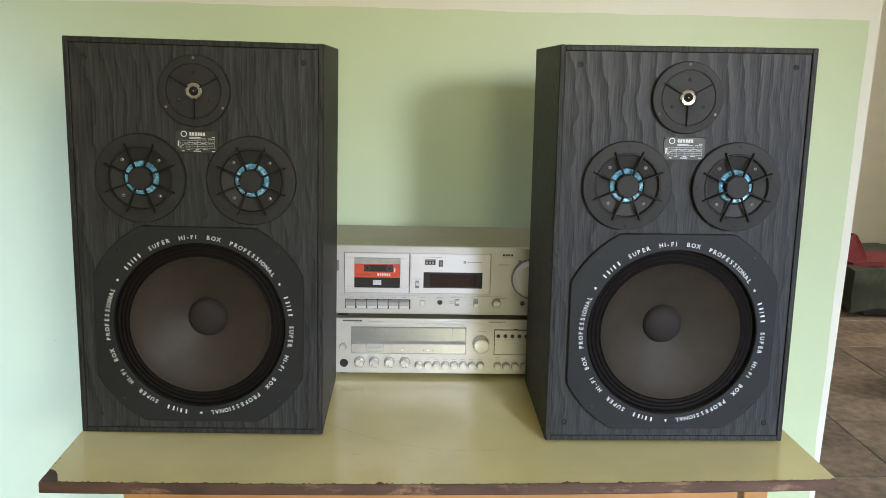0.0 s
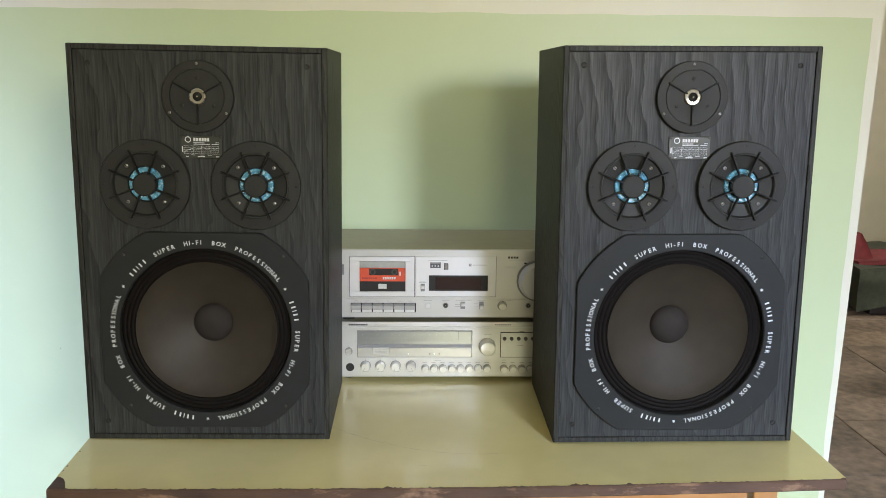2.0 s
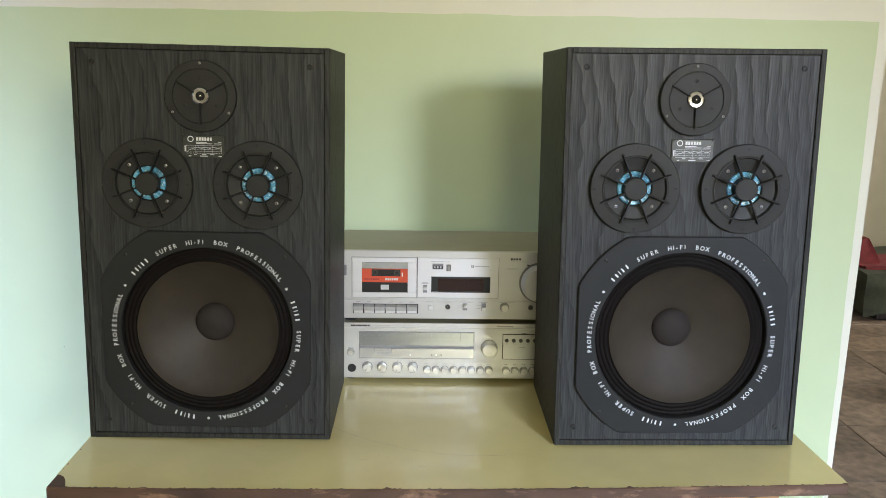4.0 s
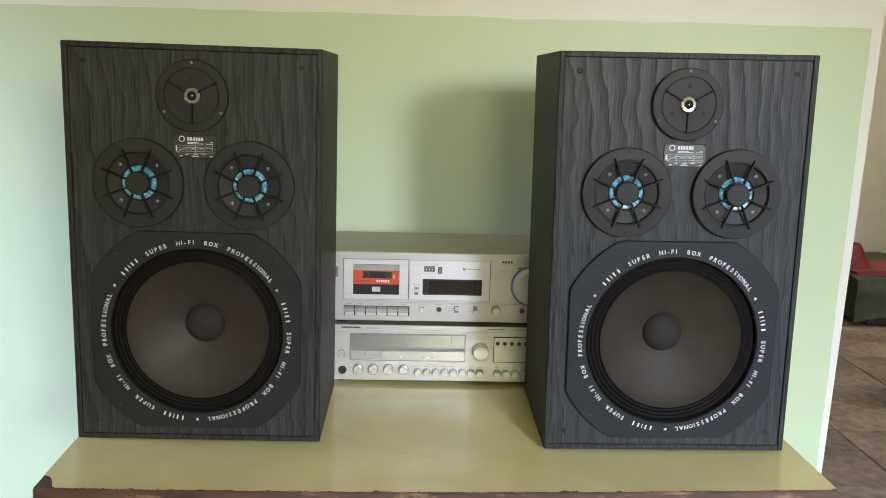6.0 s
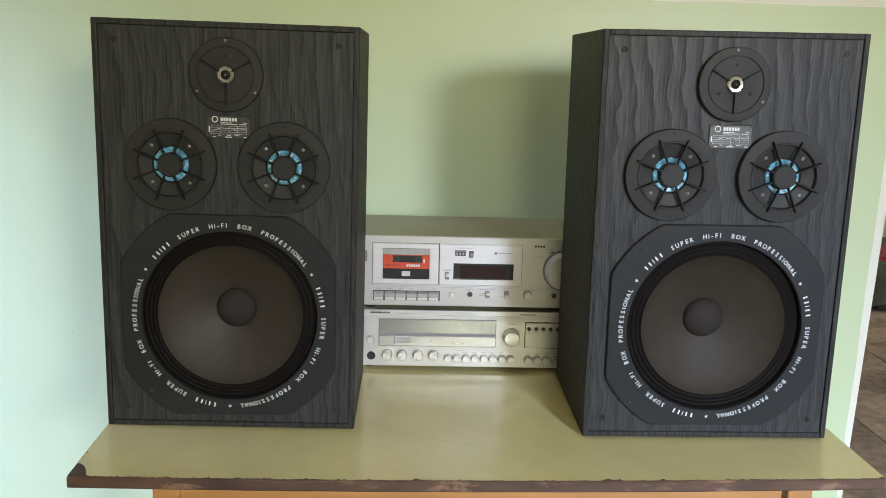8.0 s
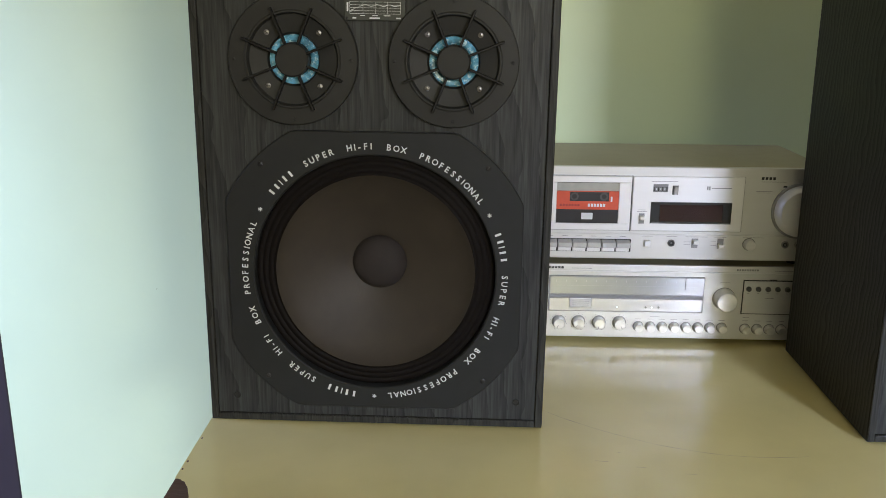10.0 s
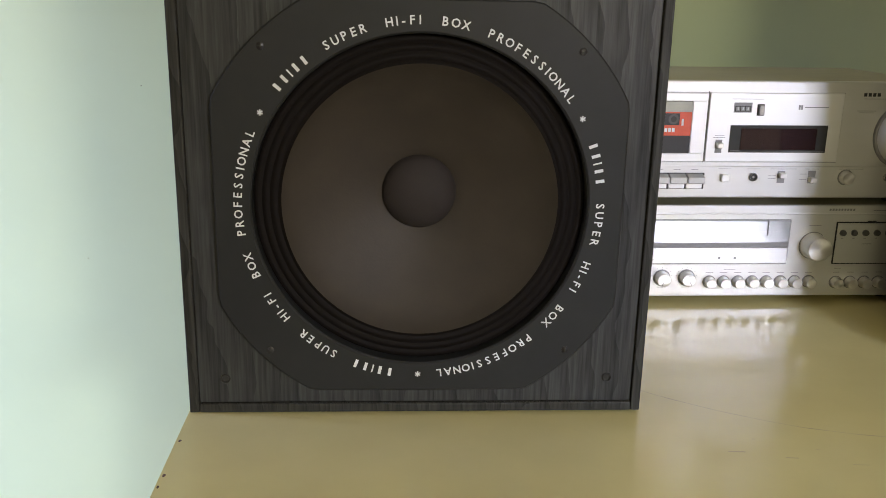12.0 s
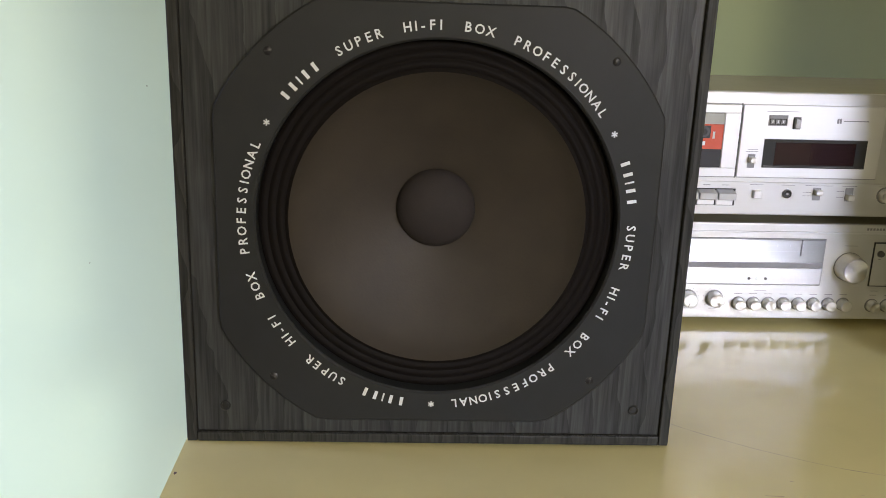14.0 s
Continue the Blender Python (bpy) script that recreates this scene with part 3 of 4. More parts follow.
    # two midrange units
    for mx in (-mid_x, mid_x):
        mu = part("midrange", lathe(mx, mz, [(0.0695, 0.0058), (0.0695, -0.003), (0.0685, -0.0045), (0.052, -0.0052), (0.0505, -0.0065), (0.0490, -0.0065), (0.0478, -0.004),
                                             (0.0470, -0.0006), (0.0285, 0.0024), (0.0270, 0.0062), (0, 0.0062)], 72), PLASTIC, sp, "round black midrange unit with spoked guard", smooth=True)
        part("blue_ring", lathe(mx, mz, [(0.0266, 0.0058), (0.0260, 0.0034), (0.0240, 0.0022), (0.0205, 0.0026), (0.0182, 0.0048)], 48), BLUE, mu, "pale blue translucent ring", smooth=True)
        part("hub", disc(mx, mz, 0.0178, -0.0090, 0.0060, 36, 0.0015), PLASTIC, mu, smooth=True)
        for k in range(8):
            a = radians(22.5 + 45 * k)
            part("spoke", spoke(mx, mz, a, 0.0175, 0.0575, 0.0027, -0.0110, -0.0045), GUARD, mu)
        for k in range(4):
            a = radians(45 + 90 * k)
            slot_screw("screw", mx + 0.0395 * math.cos(a), mz + 0.0395 * math.sin(a), 0.0029, -0.0002, mu, SCREW)
            a = radians(90 * k)
            slot_screw("outer_screw", mx + 0.0625 * math.cos(a), mz + 0.0625 * math.sin(a), 0.0019, -0.0049, mu, BLACK_SCREW)
        stand_proud(mu, 0.0035)
    # name plate with a frequency chart
    pl = part("name_plate", box(-0.031, 0.034, -0.0002, 0.003, 0.4645, 0.4995, 0.0006, 1), DARK_PLATE, sp, "small dark metal plate with a printed frequency chart")
    part("ring_mark", lathe(-0.0185, 0.4935, [(0.0048, -0.0004), (0.0034, -0.0004)], 28), INK, pl)
    part("title_bar", bars([(-0.010 + 0.0042 * i, -0.0068 + 0.0042 * i, 0.491, 0.4962) for i in range(6)], -0.0004), INK, pl, "plain white bars in place of a name")
    grid = [(-0.025, 0.029, z, z + 0.0003) for z in (0.4715, 0.4745, 0.4775, 0.4805, 0.4835)] + [(x, x + 0.0003, 0.4715, 0.4838) for x in (-0.025, -0.011, 0.002, 0.015, 0.0285)]
    part("chart_grid", bars(grid, -0.0004), INK, pl)
    part("chart_line", bars([(-0.025 + 0.002 * i, -0.0228 + 0.002 * i, 0.4738 + 0.006 * min(1, i / 5) + 0.0008 * math.sin(i), 0.4744 + 0.006 * min(1, i / 5) + 0.0008 * math.sin(i)) for i in range(27)], -0.0005), INK, pl)
    part("small_print", bars([(-0.010, 0.007, 0.4880, 0.4891), (-0.010, 0.015, 0.4860, 0.4870), (0.018, 0.029, 0.4860, 0.4870), (0.024, 0.029, 0.4885, 0.4895), (-0.022, -0.018, 0.4666, 0.4680), (-0.004, 0.007, 0.4666, 0.4680),
                              (0.024, 0.029, 0.4666, 0.4680), (-0.028, -0.0262, 0.474, 0.483), (-0.014, -0.009, 0.4694, 0.4702), (-0.001, 0.005, 0.4694, 0.4702), (0.011, 0.018, 0.4694, 0.4702)], -0.0004), INK, pl)
    for px, pz in ((-0.028, 0.4968), (0.031, 0.4968), (-0.028, 0.4672), (0.031, 0.4672)):
        slot_screw("plate_pin", px, pz, 0.0014, -0.0003, pl, BLACK_SCREW)
    # grille sockets in the corners
    for px, pz in ((-0.1655, 0.607), (0.1655, 0.607), (-0.1655, 0.031), (0.1655, 0.031)):
        part("grille_socket", lathe(px, pz, [(0.0044, 0.0021), (0.0043, 0.0012), (0.0037, 0.0006), (0.0030, 0.0010), (0.0027, 0.0019), (0, 0.0019)], 20), PLASTIC, sp, "small grille socket", smooth=True)
    return sp


left = loudspeaker(pose(-0.1795, 1.3990, 0.7500, 0, 0.42, 0), "large black ash veneer loudspeaker at the chipped table corner")
right = copy_thing(left, pose(0.5875, 1.377, 0.7515, 0, -0.55, -0.8) @ Matrix.Scale(1.011, 4))
tagged(right, "large black ash veneer loudspeaker beside the room opening")

# ---- receiver ----
FRONT = 1.691
HIFI = Matrix.Translation((-0.0015, FRONT, -0.0131)) @ Matrix.Scale(1.0097, 4)


def knob(name, x, z, r, y, out, parent, mat=KNOB, label="", pointer=None, seg=32):
    k = part(name, lathe(x, z, [(0, y - out), (r * 0.86, y - out), (r * 0.93, y - out + r * 0.07), (r, y - out * 0.35), (r * 1.02, y)], seg), mat, parent, label, smooth=True)
    rim = 1.2 if r < 0.012 else 1.07
    # flat grey ring drawn in for the gap and shadow round the base
    part("collar", lathe(x, z, [(r * 1.02, y - 0.0006), (r * rim, y - 0.0006), (r * rim, y + 0.001)], seg), GREY, k)
    if pointer is not None:
        part("pointer", spoke(x, z, pointer, r * 0.3, r * 0.85, r * 0.1, y - out - 0.0002, y - out + 0.0005), GREY, k)
    return k


def receiver():
    x0, x1, z0, z1 = -0.002, 0.446, TABLE_Z + 0.010, 0.8725
    rx = empty("receiver", HIFI, "silver stereo receiver under the cassette deck", "receiver")
    part("casing", box(x0 + 0.003, x1 - 0.003, 0.006, 0.29, z0 + 0.001, z1 - 0.001, 0.002), CASE, rx)
    face = part("front_panel", box(x0, x1, 0, 0.0065, z0, z1, 0.0015, 2), SILVER, rx, "brushed silver front panel")
    part("top_lip", box(x0 + 0.001, x1 - 0.001, -0.0012, 0.001, 0.8615, 0.8635, 0.0005, 1), SILVER_PANEL, face)
    for fx in (0.03, 0.41):
        for fy in (0.03, 0.25):
            bm = lathe(0, 0, [(0, 0), (0.012, 0), (0.013, 0.0085), (0, 0.0085)], 20)
            bmesh.ops.transform(bm, matrix=Matrix.Translation((fx, fy, 0.7522)) @ Matrix.Rotation(math.pi / 2, 4, "X"), verts=bm.verts)
            part("foot", bm, PLASTIC, rx)
    # tuning dial
    fr = part("dial_frame", box(0.0475, 0.2735, -0.0012, 0.001, 0.8005, 0.8555, 0.0006, 1), GREY, rx, "dark dial frame")
    part("dial_window", box(0.0490, 0.2720, -0.0016, 0.0, 0.8235, 0.8542, 0.0004, 1), DIAL, fr, "grey glossy tuning scale")
    part("dial_shade", box(0.0490, 0.2720, -0.0019, -0.0012, 0.8215, 0.8275, 0.0002, 1), GREY, fr)
    part("dial_strip", box(0.0490, 0.2720, -0.0018, 0.0, 0.8018, 0.8212, 0.0004, 1), DIAL_LOW, fr)
    part("tuning_carriage", box(0.078, 0.111, -0.0034, -0.0015, 0.8075, 0.8215, 0.001, 2), KEY, fr)
    part("carriage_print", bars([(0.082, 0.107, 0.8105, 0.8113), (0.082, 0.107, 0.8135, 0.8143), (0.082, 0.107, 0.8165, 0.8173)], -0.00355), GREY, fr)
    part("needle", box(0.2452, 0.2462, -0.0024, -0.0014, 0.836, 0.8540), DARK, fr)
    part("scale_print", bars([(0.058 + 0.0145 * i, 0.0588 + 0.0145 * i, 0.846, 0.849) for i in range(14)] + [(0.06, 0.262, 0.8405, 0.8408), (0.118, 0.128, 0.8055, 0.8062), (0.19, 0.225, 0.8125, 0.8132)], -0.0021), GREY, fr)
    for lx, m in ((0.148, INK), (0.190, DARK), (0.199, INK), (0.209, DARK)):
        part("indicator", disc(lx, 0.8085, 0.0016, -0.0026, -0.0012, 12), m, fr)
    knob("tuning_knob", 0.3030, 0.8235, 0.0156, 0, 0.020, rx, label="large spun aluminium tuning knob")
    # preset panel
    pp = part("preset_panel", box(0.3290, 0.4400, -0.0014, 0.001, 0.8005, 0.8525, 0.0004, 1), DARK, rx, "black edged silver preset flap")
    part("preset_flap", box(0.3302, 0.4388, -0.0022, -0.0008, 0.8018, 0.8512, 0.0004, 1), SILVER, pp)
    part("flap_catch", box(0.3665, 0.3760, -0.0032, -0.001, 0.8518, 0.8538), DARK, pp)
    for i in range(7):
        knob("preset_button", 0.3370 + 0.0139 * i, 0.8395, 0.0034, -0.002, 0.004, pp, CAS_GREY, seg=16)
    part("preset_print", bars([(0.3355 + 0.0139 * i, 0.3385 + 0.0139 * i, 0.8325, 0.8332) for i in range(7)] + [(0.362, 0.374, 0.8255, 0.8262)], -0.0024), GREY, pp)
    # controls
    knob("power_button", 0.0313, 0.8135, 0.0062, 0, 0.006, rx, KNOB, seg=24)
    jack = part("headphone_jack", lathe(0.0335, 0.7805, [(0.0084, 0.001), (0.0082, -0.0012), (0.0074, -0.0018), (0.0034, -0.0016), (0.0028, -0.0007), (0, -0.0007)], 24), DARK, rx, "black headphone socket", smooth=True)
    for x, a in ((0.0640, 4.2), (0.0930, 3.9), (0.1230, 4.4), (0.1530, 5.2)):
        k = knob("rotary_knob", x, 0.7838, 0.0086, 0, 0.012, rx, KNOB, pointer=a)
        part("tick_marks", bars([(x + 0.0125 * math.cos(t) - 0.0004, x + 0.0125 * math.cos(t) + 0.0004, 0.7838 + 0.0125 * math.sin(t) - 0.0004, 0.7838 + 0.0125 * math.sin(t) + 0.0004) for t in (radians(-40 + 26 * i) for i in range(11))], -0.0003), GREY, k)
    for i in range(8):
        knob("push_button", 0.1812 + 0.01745 * i, 0.7785, 0.0066, 0, 0.0105, rx, KNOB, seg=24)
    for i in range(6):
        knob("push_button", 0.3372 + 0.0176 * i, 0.7775, 0.0066, 0, 0.0105, rx, KNOB, seg=24)
    part("captions", bars([(0.176 + 0.01745 * i, 0.176 + 0.009 + 0.01745 * i, 0.7895, 0.7902) for i in range(8)] + [(0.333 + 0.0176 * i, 0.341 + 0.0176 * i, 0.7895, 0.7902) for i in range(6)]
         + [(0.058, 0.07, 0.7715, 0.7721), (0.088, 0.099, 0.7715, 0.7721), (0.118, 0.129, 0.7715, 0.7721), (0.148, 0.158, 0.7715, 0.7721), (0.026, 0.037, 0.8215, 0.8221), (0.198, 0.212, 0.7935, 0.7940),
            (0.296, 0.311, 0.8475, 0.8481), (0.08, 0.109, 0.8660, 0.8668), (0.372, 0.43, 0.8662, 0.8669), (0.333, 0.342, 0.7945, 0.7951)], -0.0003), GREY, rx)["kind"] = "stuff"
    part("maker_bar", bars([(0.0315 + 0.0047 * i, 0.0352 + 0.0047 * i, 0.8655, 0.8688) for i in range(8)], -0.0003), DARK, rx, "plain dark bars in place of a name")
    part("model_bar", bars([(0.318 + 0.0036 * i, 0.3205 + 0.0036 * i, 0.8660, 0.8686) for i in range(9)], -0.0003), GREY, rx, "plain grey bars in place of a model name")


receiver()

# ---- cassette deck ----


def cassette_deck():
    x0, x1, z0, z1 = 0.0, 0.442, 0.8815, 1.0165
    dk = empty("cassette_deck", HIFI, "silver cassette deck with champagne case on the receiver", "cassette deck")
    part("casing", box(x0 + 0.002, x1 - 0.002, 0.008, 0.235, z0, z1 - 0.0008, 0.002), CASE, dk, "champagne painted metal casing")
    face = part("front_panel", box(x0, x1, 0, 0.009, z0, z1, 0.0015, 2), SILVER, dk, "brushed silver front panel")
    for fx in (0.03, 0.41):
        for fy in (0.03, 0.2):
            bm = lathe(0, 0, [(0, 0), (0.012, 0), (0.013, 0.0092), (0, 0.0092)], 20)
            bmesh.ops.transform(bm, matrix=Matrix.Translation((fx, fy, 0.8724)) @ Matrix.Rotation(math.pi / 2, 4, "X"), verts=bm.verts)
            part("foot", bm, PLASTIC, dk)
    part("lower_step", box(x0 + 0.0006, x1 - 0.0006, -0.0016, 0.001, z0 + 0.001, 0.9195, 0.0008, 1), SILVER, face)
    # cassette door, a frame round the window
    door = part("cassette_door", box(0.0345, 0.1590, -0.0030, 0.001, 0.9245, 0.9345, 0.0008, 1), SILVER_PANEL, dk, "silver cassette door with clear window")
    part("door_top", box(0.0345, 0.1590, -0.0030, 0.001, 0.9935, 1.0030, 0.0008, 1), SILVER_PANEL, door)
    for a, c in ((0.0345, 0.0535), (0.1415, 0.1590)):
        part("door_side", box(a, c, -0.0030, 0.001, 0.9342, 0.9938, 0.0008, 1), SILVER_PANEL, door)
    part("door_gap", box(0.1593, 0.1602, -0.0006, 0.0008, 0.9235, 1.0045), DARK, door)
    part("door_well", box(0.0520, 0.1430, -0.0004, 0.0006, 0.9330, 0.9950), DARK, door)
    part("door_line", bars([(0.0335, 0.0345, 0.9235, 1.0040), (0.0335, 0.1592, 1.0031, 1.0038), (0.0335, 0.1592, 0.9236, 0.9243)], -0.0002), GREY, door)
    # right-hand instrument panel
    pn = part("meter_panel", box(0.1606, 0.3170, -0.0028, 0.001, 0.9245, 1.0035, 0.0008, 1), SILVER_PANEL, dk, "satin silver meter panel")
    part("panel_line", bars([(0.3171, 0.3180, 0.9240, 1.0040), (0.162, 0.3171, 0.9236, 0.9243)], -0.0002), GREY, pn)
    df = part("display", box(0.1875, 0.3015, -0.0033, 0.0, 0.9355, 0.9665, 0.0004, 1), PLASTIC, pn, "dark smoked level display")
    part("display_window", box(0.2000, 0.2890, -0.0037, -0.0030, 0.9388, 0.9632, 0.0002, 1), SMOKE, df, "dark red smoked window")
    part("display_bevel", bars([(0.1875, 0.3015, 0.9665, 0.9671), (0.1869, 0.1875, 0.9350, 0.9671)], -0.0030), GREY, df)
    part("display_edge", bars([(0.1890, 0.2000, 0.9372, 0.9378), (0.1890, 0.3000, 0.9370, 0.9372)], -0.0036), GREY, df)
    ct = part("tape_counter", box(0.1890, 0.2100, -0.0032, 0.0, 0.9812, 0.9925, 0.0004, 1), GREY, pn, "three digit tape counter")
    part("counter_window", box(0.1902, 0.2088, -0.0035, -0.002, 0.9824, 0.9888), DARK, ct)
    for i in range(3):
        part("digit_wheel", box(0.1912 + 0.0058 * i, 0.1956 + 0.0058 * i, -0.0037, -0.003, 0.9832, 0.9880), GREY, ct)
        part("digit_mark", bars([(0.1928 + 0.0058 * i, 0.1940 + 0.0058 * i, 0.9842, 0.9871)], -0.0039), INK, ct)
    part("reset_button", box(0.2170, 0.2232, -0.0075, 0.0, 0.9788, 0.9898, 0.0008, 1), SCREW, pn)
    part("reset_gap", box(0.2160, 0.2242, -0.0031, 0.0, 0.9778, 0.9908), DARK, pn)
    part("noise_mark", bars([(0.2640, 0.2662, 0.9848, 0.9902), (0.2668, 0.2690, 0.9848, 0.9902), (0.2712, 0.2990, 0.9870, 0.9880)], -0.0031), GREY, pn)
    part("counter_print", bars([(0.186, 0.2225, 0.9962, 0.9968)], -0.0031), GREY, pn)

    def slider(name, x, z, w, h, up, parent, y=-0.0016):
        s = part(name, box(x - w / 2, x + w / 2, y - 0.0004, y + 0.002, z - h / 2, z + h / 2), GREY, parent)
        zz = z + h * 0.2 * up
        part("slider_tab", box(x - w * 0.42, x + w * 0.42, y - 0.008, y, zz - h * 0.2, zz + h * 0.2, 0.0006, 1), KNOB, s)

    slider("tape_switch", 0.1752, 0.9425, 0.0078, 0.0150, 0.6, pn, -0.0028)
    part("switch_print", bars([(0.168, 0.182, 0.9525, 0.9531), (0.170, 0.181, 0.9548, 0.9553)], -0.0031), GREY, pn)
    # piano keys
    part("key_well", box(0.0360, 0.1625, -0.0020, 0.0, 0.8925, 0.9115), DARK, dk)
    spans = [(0.0370, 0.0560)] + [(0.0575 + 0.0208 * i, 0.0575 + 0.0208 * i + 0.0198) for i in range(5)]
    for a, c in spans:
        bm = box(a, c, -0.0125, -0.0015, 0.9025, 0.9105, 0.0008, 1)
        for v in bm.verts:
            if v.co.y < -0.006:
                v.co.z -= 0.0022
        k = part("key", bm, KEY, dk, "silver transport key")
        part("key_skirt", box(a + 0.0005, c - 0.0005, -0.0040, -0.0018, 0.8932, 0.9022, 0.0005, 1), SILVER_PANEL, k)
        part("key_print", bars([((a + c) / 2 - 0.004, (a + c) / 2 + 0.004, 0.9150, 0.9156)], -0.0019), GREY, k)
    part("square_button", box(0.1815, 0.1905, -0.0070, 0.0, 0.9015, 0.9105, 0.0008, 1), SILVER_PANEL, dk)
    for jx in (0.2200, 0.3815, 0.4000):
        j = part("socket", lathe(jx, 0.9068, [(0.0052, -0.001), (0.0050, -0.004), (0.0042, -0.0046), (0.0034, -0.0036), (0.0030, 0.003), (0, 0.003)], 24), SCREW, dk, "round jack socket", smooth=True)
        part("socket_hole", disc(jx, 0.9068, 0.0033, -0.0030, 0.0, 18), DARK, j)
        part("socket_pin", disc(jx, 0.9068, 0.0013, -0.0038, 0.0, 12), SCREW, j)
    slider("selector", 0.2535, 0.9068, 0.0088, 0.0140, 0.9, dk)
    slider("selector", 0.2900, 0.9068, 0.0088, 0.0150, -0.9, dk)
    knob("record_knob", 0.3305, 0.9065, 0.0077, -0.0016, 0.010, dk)
    ring = part("level_ring", lathe(0.3975, 0.9560, [(0.0400, 0.001), (0.0400, -0.003), (0.0394, -0.004), (0.0345, -0.004)], 48), GREY, dk, "grey ring behind the level knob", smooth=True)
    knob("level_knob", 0.3975, 0.9560, 0.0362, -0.0020, 0.018, dk, SILVER_PANEL, "large round silver level knob", seg=48)
    part("power_switch", box(0.0165, 0.0240, -0.0060, 0.0, 0.9680, 0.9880, 0.0008, 1), GREY, dk)
    part("maker_bar", bars([(0.3400 + 0.0053 * i, 0.3438 + 0.0053 * i, 1.0000, 1.0040) for i in range(4)], -0.0003), DARK, dk, "plain dark bars in place of a name")
    part("captions", bars([(0.340, 0.3745, 0.9972, 0.9978), (0.3335, 0.3560, 0.9835, 0.9841), (0.3355, 0.353, 0.9815, 0.9820), (0.178, 0.193, 0.9160, 0.9165), (0.213, 0.228, 0.9160, 0.9165), (0.240, 0.271, 0.9160, 0.9165),
                           (0.281, 0.298, 0.9160, 0.9165), (0.322, 0.351, 0.9160, 0.9165), (0.238, 0.2475, 0.9085, 0.9090), (0.238, 0.2475, 0.9045, 0.9050), (0.276, 0.284, 0.9100, 0.9105), (0.276, 0.284, 0.9035, 0.9040), (0.043, 0.06, 0.9870, 0.9876)], -0.0019), GREY, dk)["kind"] = "stuff"
    part("peak_lamp", box(0.3715, 0.3765, -0.0008, 0.001, 0.9895, 0.9920), DARK, dk)


cassette_deck()

cas = empty("cassette", HIFI, "red and black audio cassette behind the deck window", "cassette")
part("shell", box(0.0530, 0.1420, -0.0020, -0.0006, 0.9336, 0.9944, 0.0003, 1), CAS_BLACK, cas)
part("upper_edge", box(0.0535, 0.1415, -0.0023, -0.0019, 0.9815, 0.9930), CAS_CLEAR, cas)
part("label", box(0.0535, 0.1415, -0.0024, -0.0019, 0.9545, 0.9812), RED, cas, "orange red paper label")
part("tape_window", box(0.0720, 0.1275, -0.0027, -0.0023, 0.9665, 0.9798), CAS_BLACK, cas)
for x in (0.0785, 0.1205):
    part("spool", lathe(x, 0.9732, [(0.0060, -0.0028), (0.0058, -0.0030), (0.0036, -0.0030), (0.0034, -0.0028)], 20), CAS_GREY, cas)
part("label_print", bars([(0.098 + 0.0043 * i, 0.1012 + 0.0043 * i, 0.9585, 0.9630) for i in range(6)], -0.0026), INK, cas)
part("maker_bar", bars([(0.058 + 0.0042 * i, 0.0610 + 0.0042 * i, 0.9590, 0.9622) for i in range(7)], -0.0026), material("dark_red_print", (0.32, 0.03, 0.02), 0.5), cas)
part("white_tag", box(0.0895, 0.1055, -0.0025, -0.0019, 0.9400, 0.9495), INK, cas, "small white tag")
part("side_mark", bars([(0.1300, 0.1325, 0.9660, 0.9735)], -0.0026), INK, cas)

# ---- door beside the wall, further room ----
door = empty("door_1", pose(-1.48, WALL_Y + 0.05, 0), "dark brown wooden door in the wall", "door", kind="structure")
part("door_leaf", box(-0.37, 0.37, 0.0, 0.04, 0.005, 2.0, 0.003), DARK_WOOD, door)
for a, c in ((-0.448, -0.372), (0.372, 0.448)):
    part("door_jamb", box(a, c, -0.046, 0.07, 0, 2.058, 0.004), DARK_WOOD, door)
part("door_head", box(-0.372, 0.372, -0.046, 0.07, 2.004, 2.058, 0.004), DARK_WOOD, door)
for z0, z1 in ((0.2, 0.9), (1.05, 1.85)):
    part("door_panel", box(-0.26, 0.26, -0.008, 0.002, z0, z1, 0.004), DARK_WOOD, door)

couch = empty("daybed", pose(3.55, 5.25, 0), "low daybed under a dark green cover", "bed")


def soft(x0, x1, y0, y1, z0, z1, amp, cuts, seed):
    bm = box(x0, x1, y0, y1, z0, z1)
    bmesh.ops.subdivide_edges(bm, edges=bm.edges[:], cuts=cuts, use_grid_fill=True)
    for v in bm.verts:
        p = v.co * 7 + Vector((seed, 0, 0))
        v.co += Vector((noise.noise(p), noise.noise(p + Vector((9, 0, 0))), noise.noise(p + Vector((0, 9, 0))))) * amp
    return bm


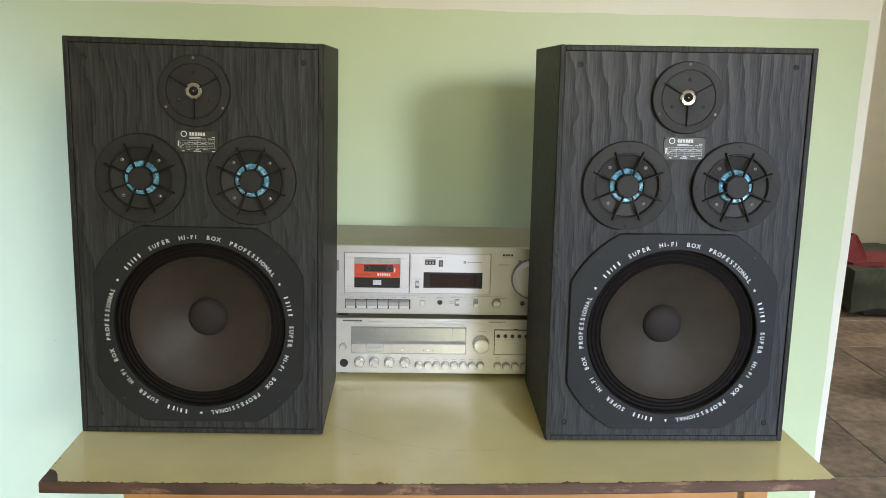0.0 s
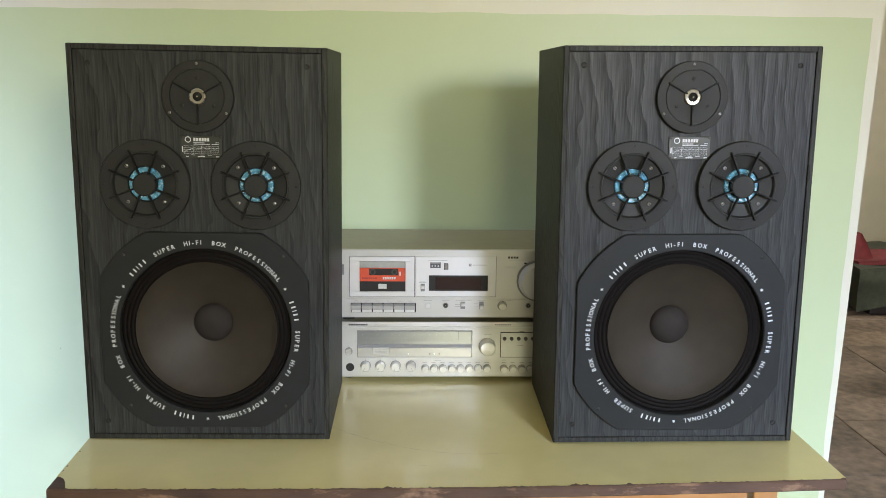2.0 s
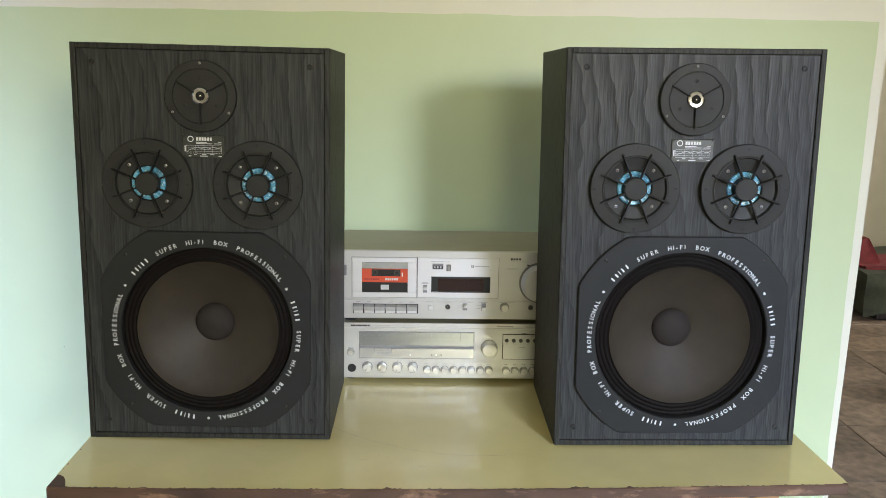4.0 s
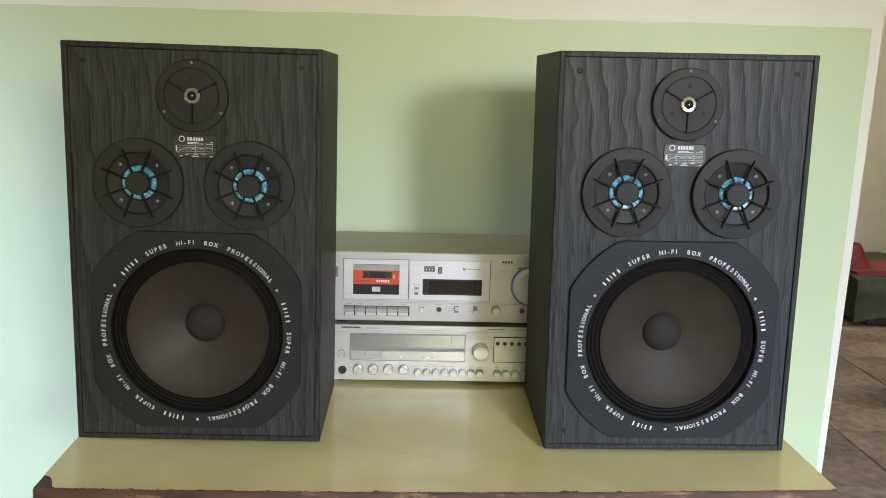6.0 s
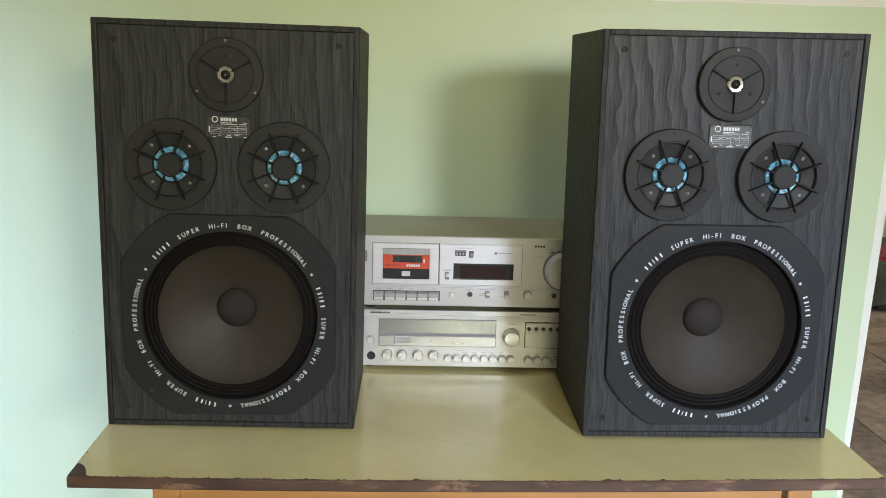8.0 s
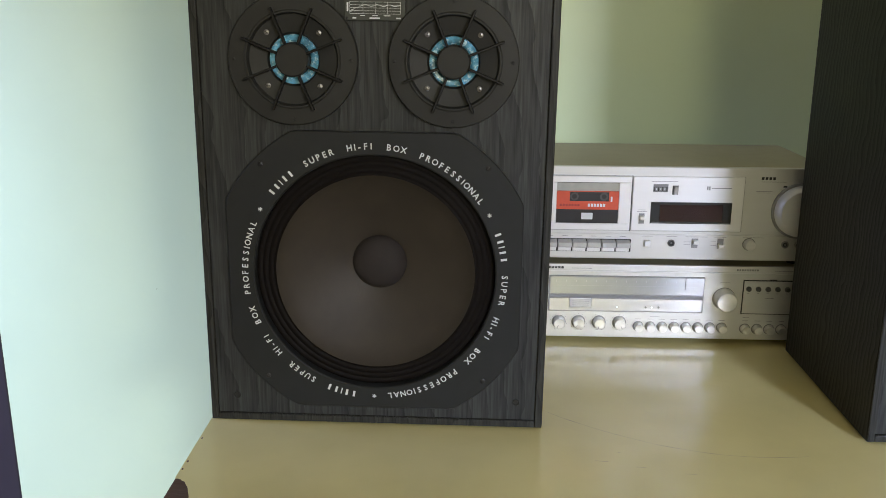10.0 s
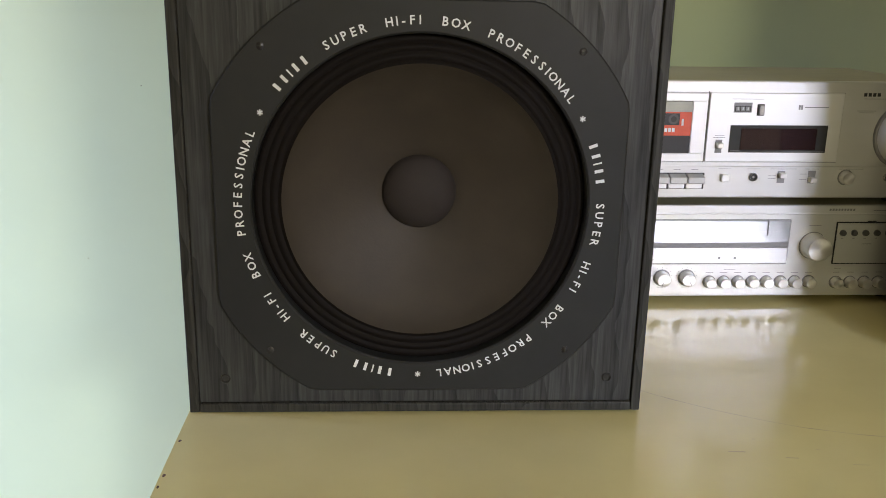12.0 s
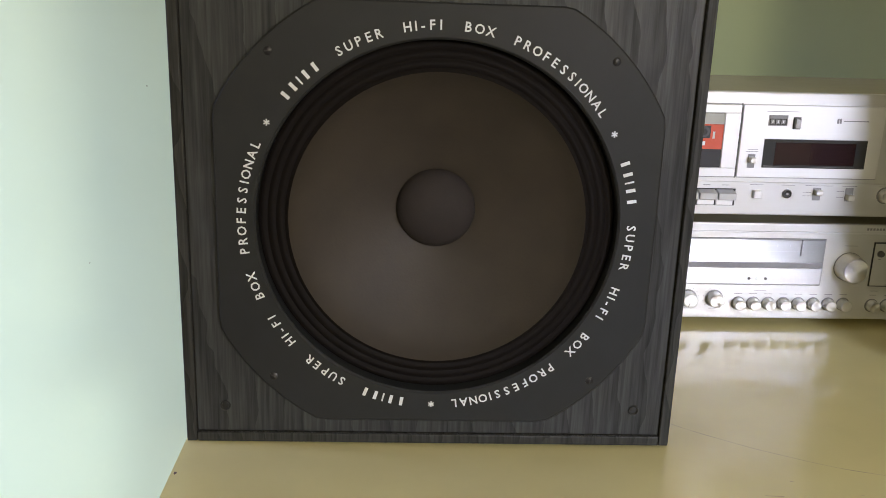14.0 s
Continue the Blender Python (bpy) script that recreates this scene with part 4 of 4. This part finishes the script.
part("mattress", soft(-0.80, 0.75, -0.40, 0.50, 0.05, 0.285, 0.03, 10, 1), FABRIC_GREEN, couch, smooth=True)
part("base", box(-0.70, 0.70, -0.36, 0.46, 0.0, 0.08, 0.01), DARK_WOOD, couch)
blanket = tagged(part("blanket", soft(2.78, 3.75, 4.95, 5.3, 0.285, 0.312, 0.015, 8, 5), FABRIC_RED, None, smooth=True), "crumpled red blanket on the green daybed", "blanket")
bm = soft(2.74, 2.92, 5.05, 5.2, 0.30, 0.45, 0.02, 6, 8)
for v in bm.verts:
    k = (v.co.z - 0.31) / 0.15
    v.co.x += (2.81 - v.co.x) * 0.75 * max(0, k)
tagged(part("cushion", bm, FABRIC_RED, None, smooth=True), "dark red cushion standing on the daybed", "cushion")
stool = empty("stool", pose(2.56, 3.72, 0), "small orange brown wooden stool on the tiles", "stool")
part("seat", box(-0.15, 0.15, -0.12, 0.12, 0.17, 0.20, 0.008), PINE, stool)
for x in (-0.12, 0.12):
    for y in (-0.09, 0.09):
        part("leg", box(x - 0.018, x + 0.018, y - 0.018, y + 0.018, 0, 0.172, 0.004), PINE, stool)

# ---- floor tiles ----
floor = slab("floor", -2.64, 4.64, -3.74, 7.24, -0.15, -0.006, GROUT, "brown stone tile floor with dark joints", "floor")
TS = 0.50
tile_mesh = None
rest = bmesh.new()
for i in range(15):
    for j in range(22):
        x, y = -2.6 + TS * (i + 0.5), -3.7 + TS * (j + 0.5)
        if x > 4.6 or y > 7.2:
            continue
        near = x > 1.0 and y > 1.5
        if near:
            if tile_mesh is None:
                t = part("tile", box(-TS / 2 + 0.0025, TS / 2 - 0.0025, -TS / 2 + 0.0025, TS / 2 - 0.0025, -0.008, 0, 0.002, 1), TILE, floor)
                tile_mesh = t.data
            else:
                t = new("tile", tile_mesh)
                t.parent = floor
            t.location = (x, y, random.uniform(-0.001, 0.0))
            t.rotation_euler = (random.uniform(-0.002, 0.002), random.uniform(-0.002, 0.002), 0)
        else:
            box(x - TS / 2 + 0.0025, x + TS / 2 - 0.0025, y - TS / 2 + 0.0025, y + TS / 2 - 0.0025, -0.008, 0, bm=rest)
tagged(part("tile_field", rest, TILE, floor), kind="stuff")
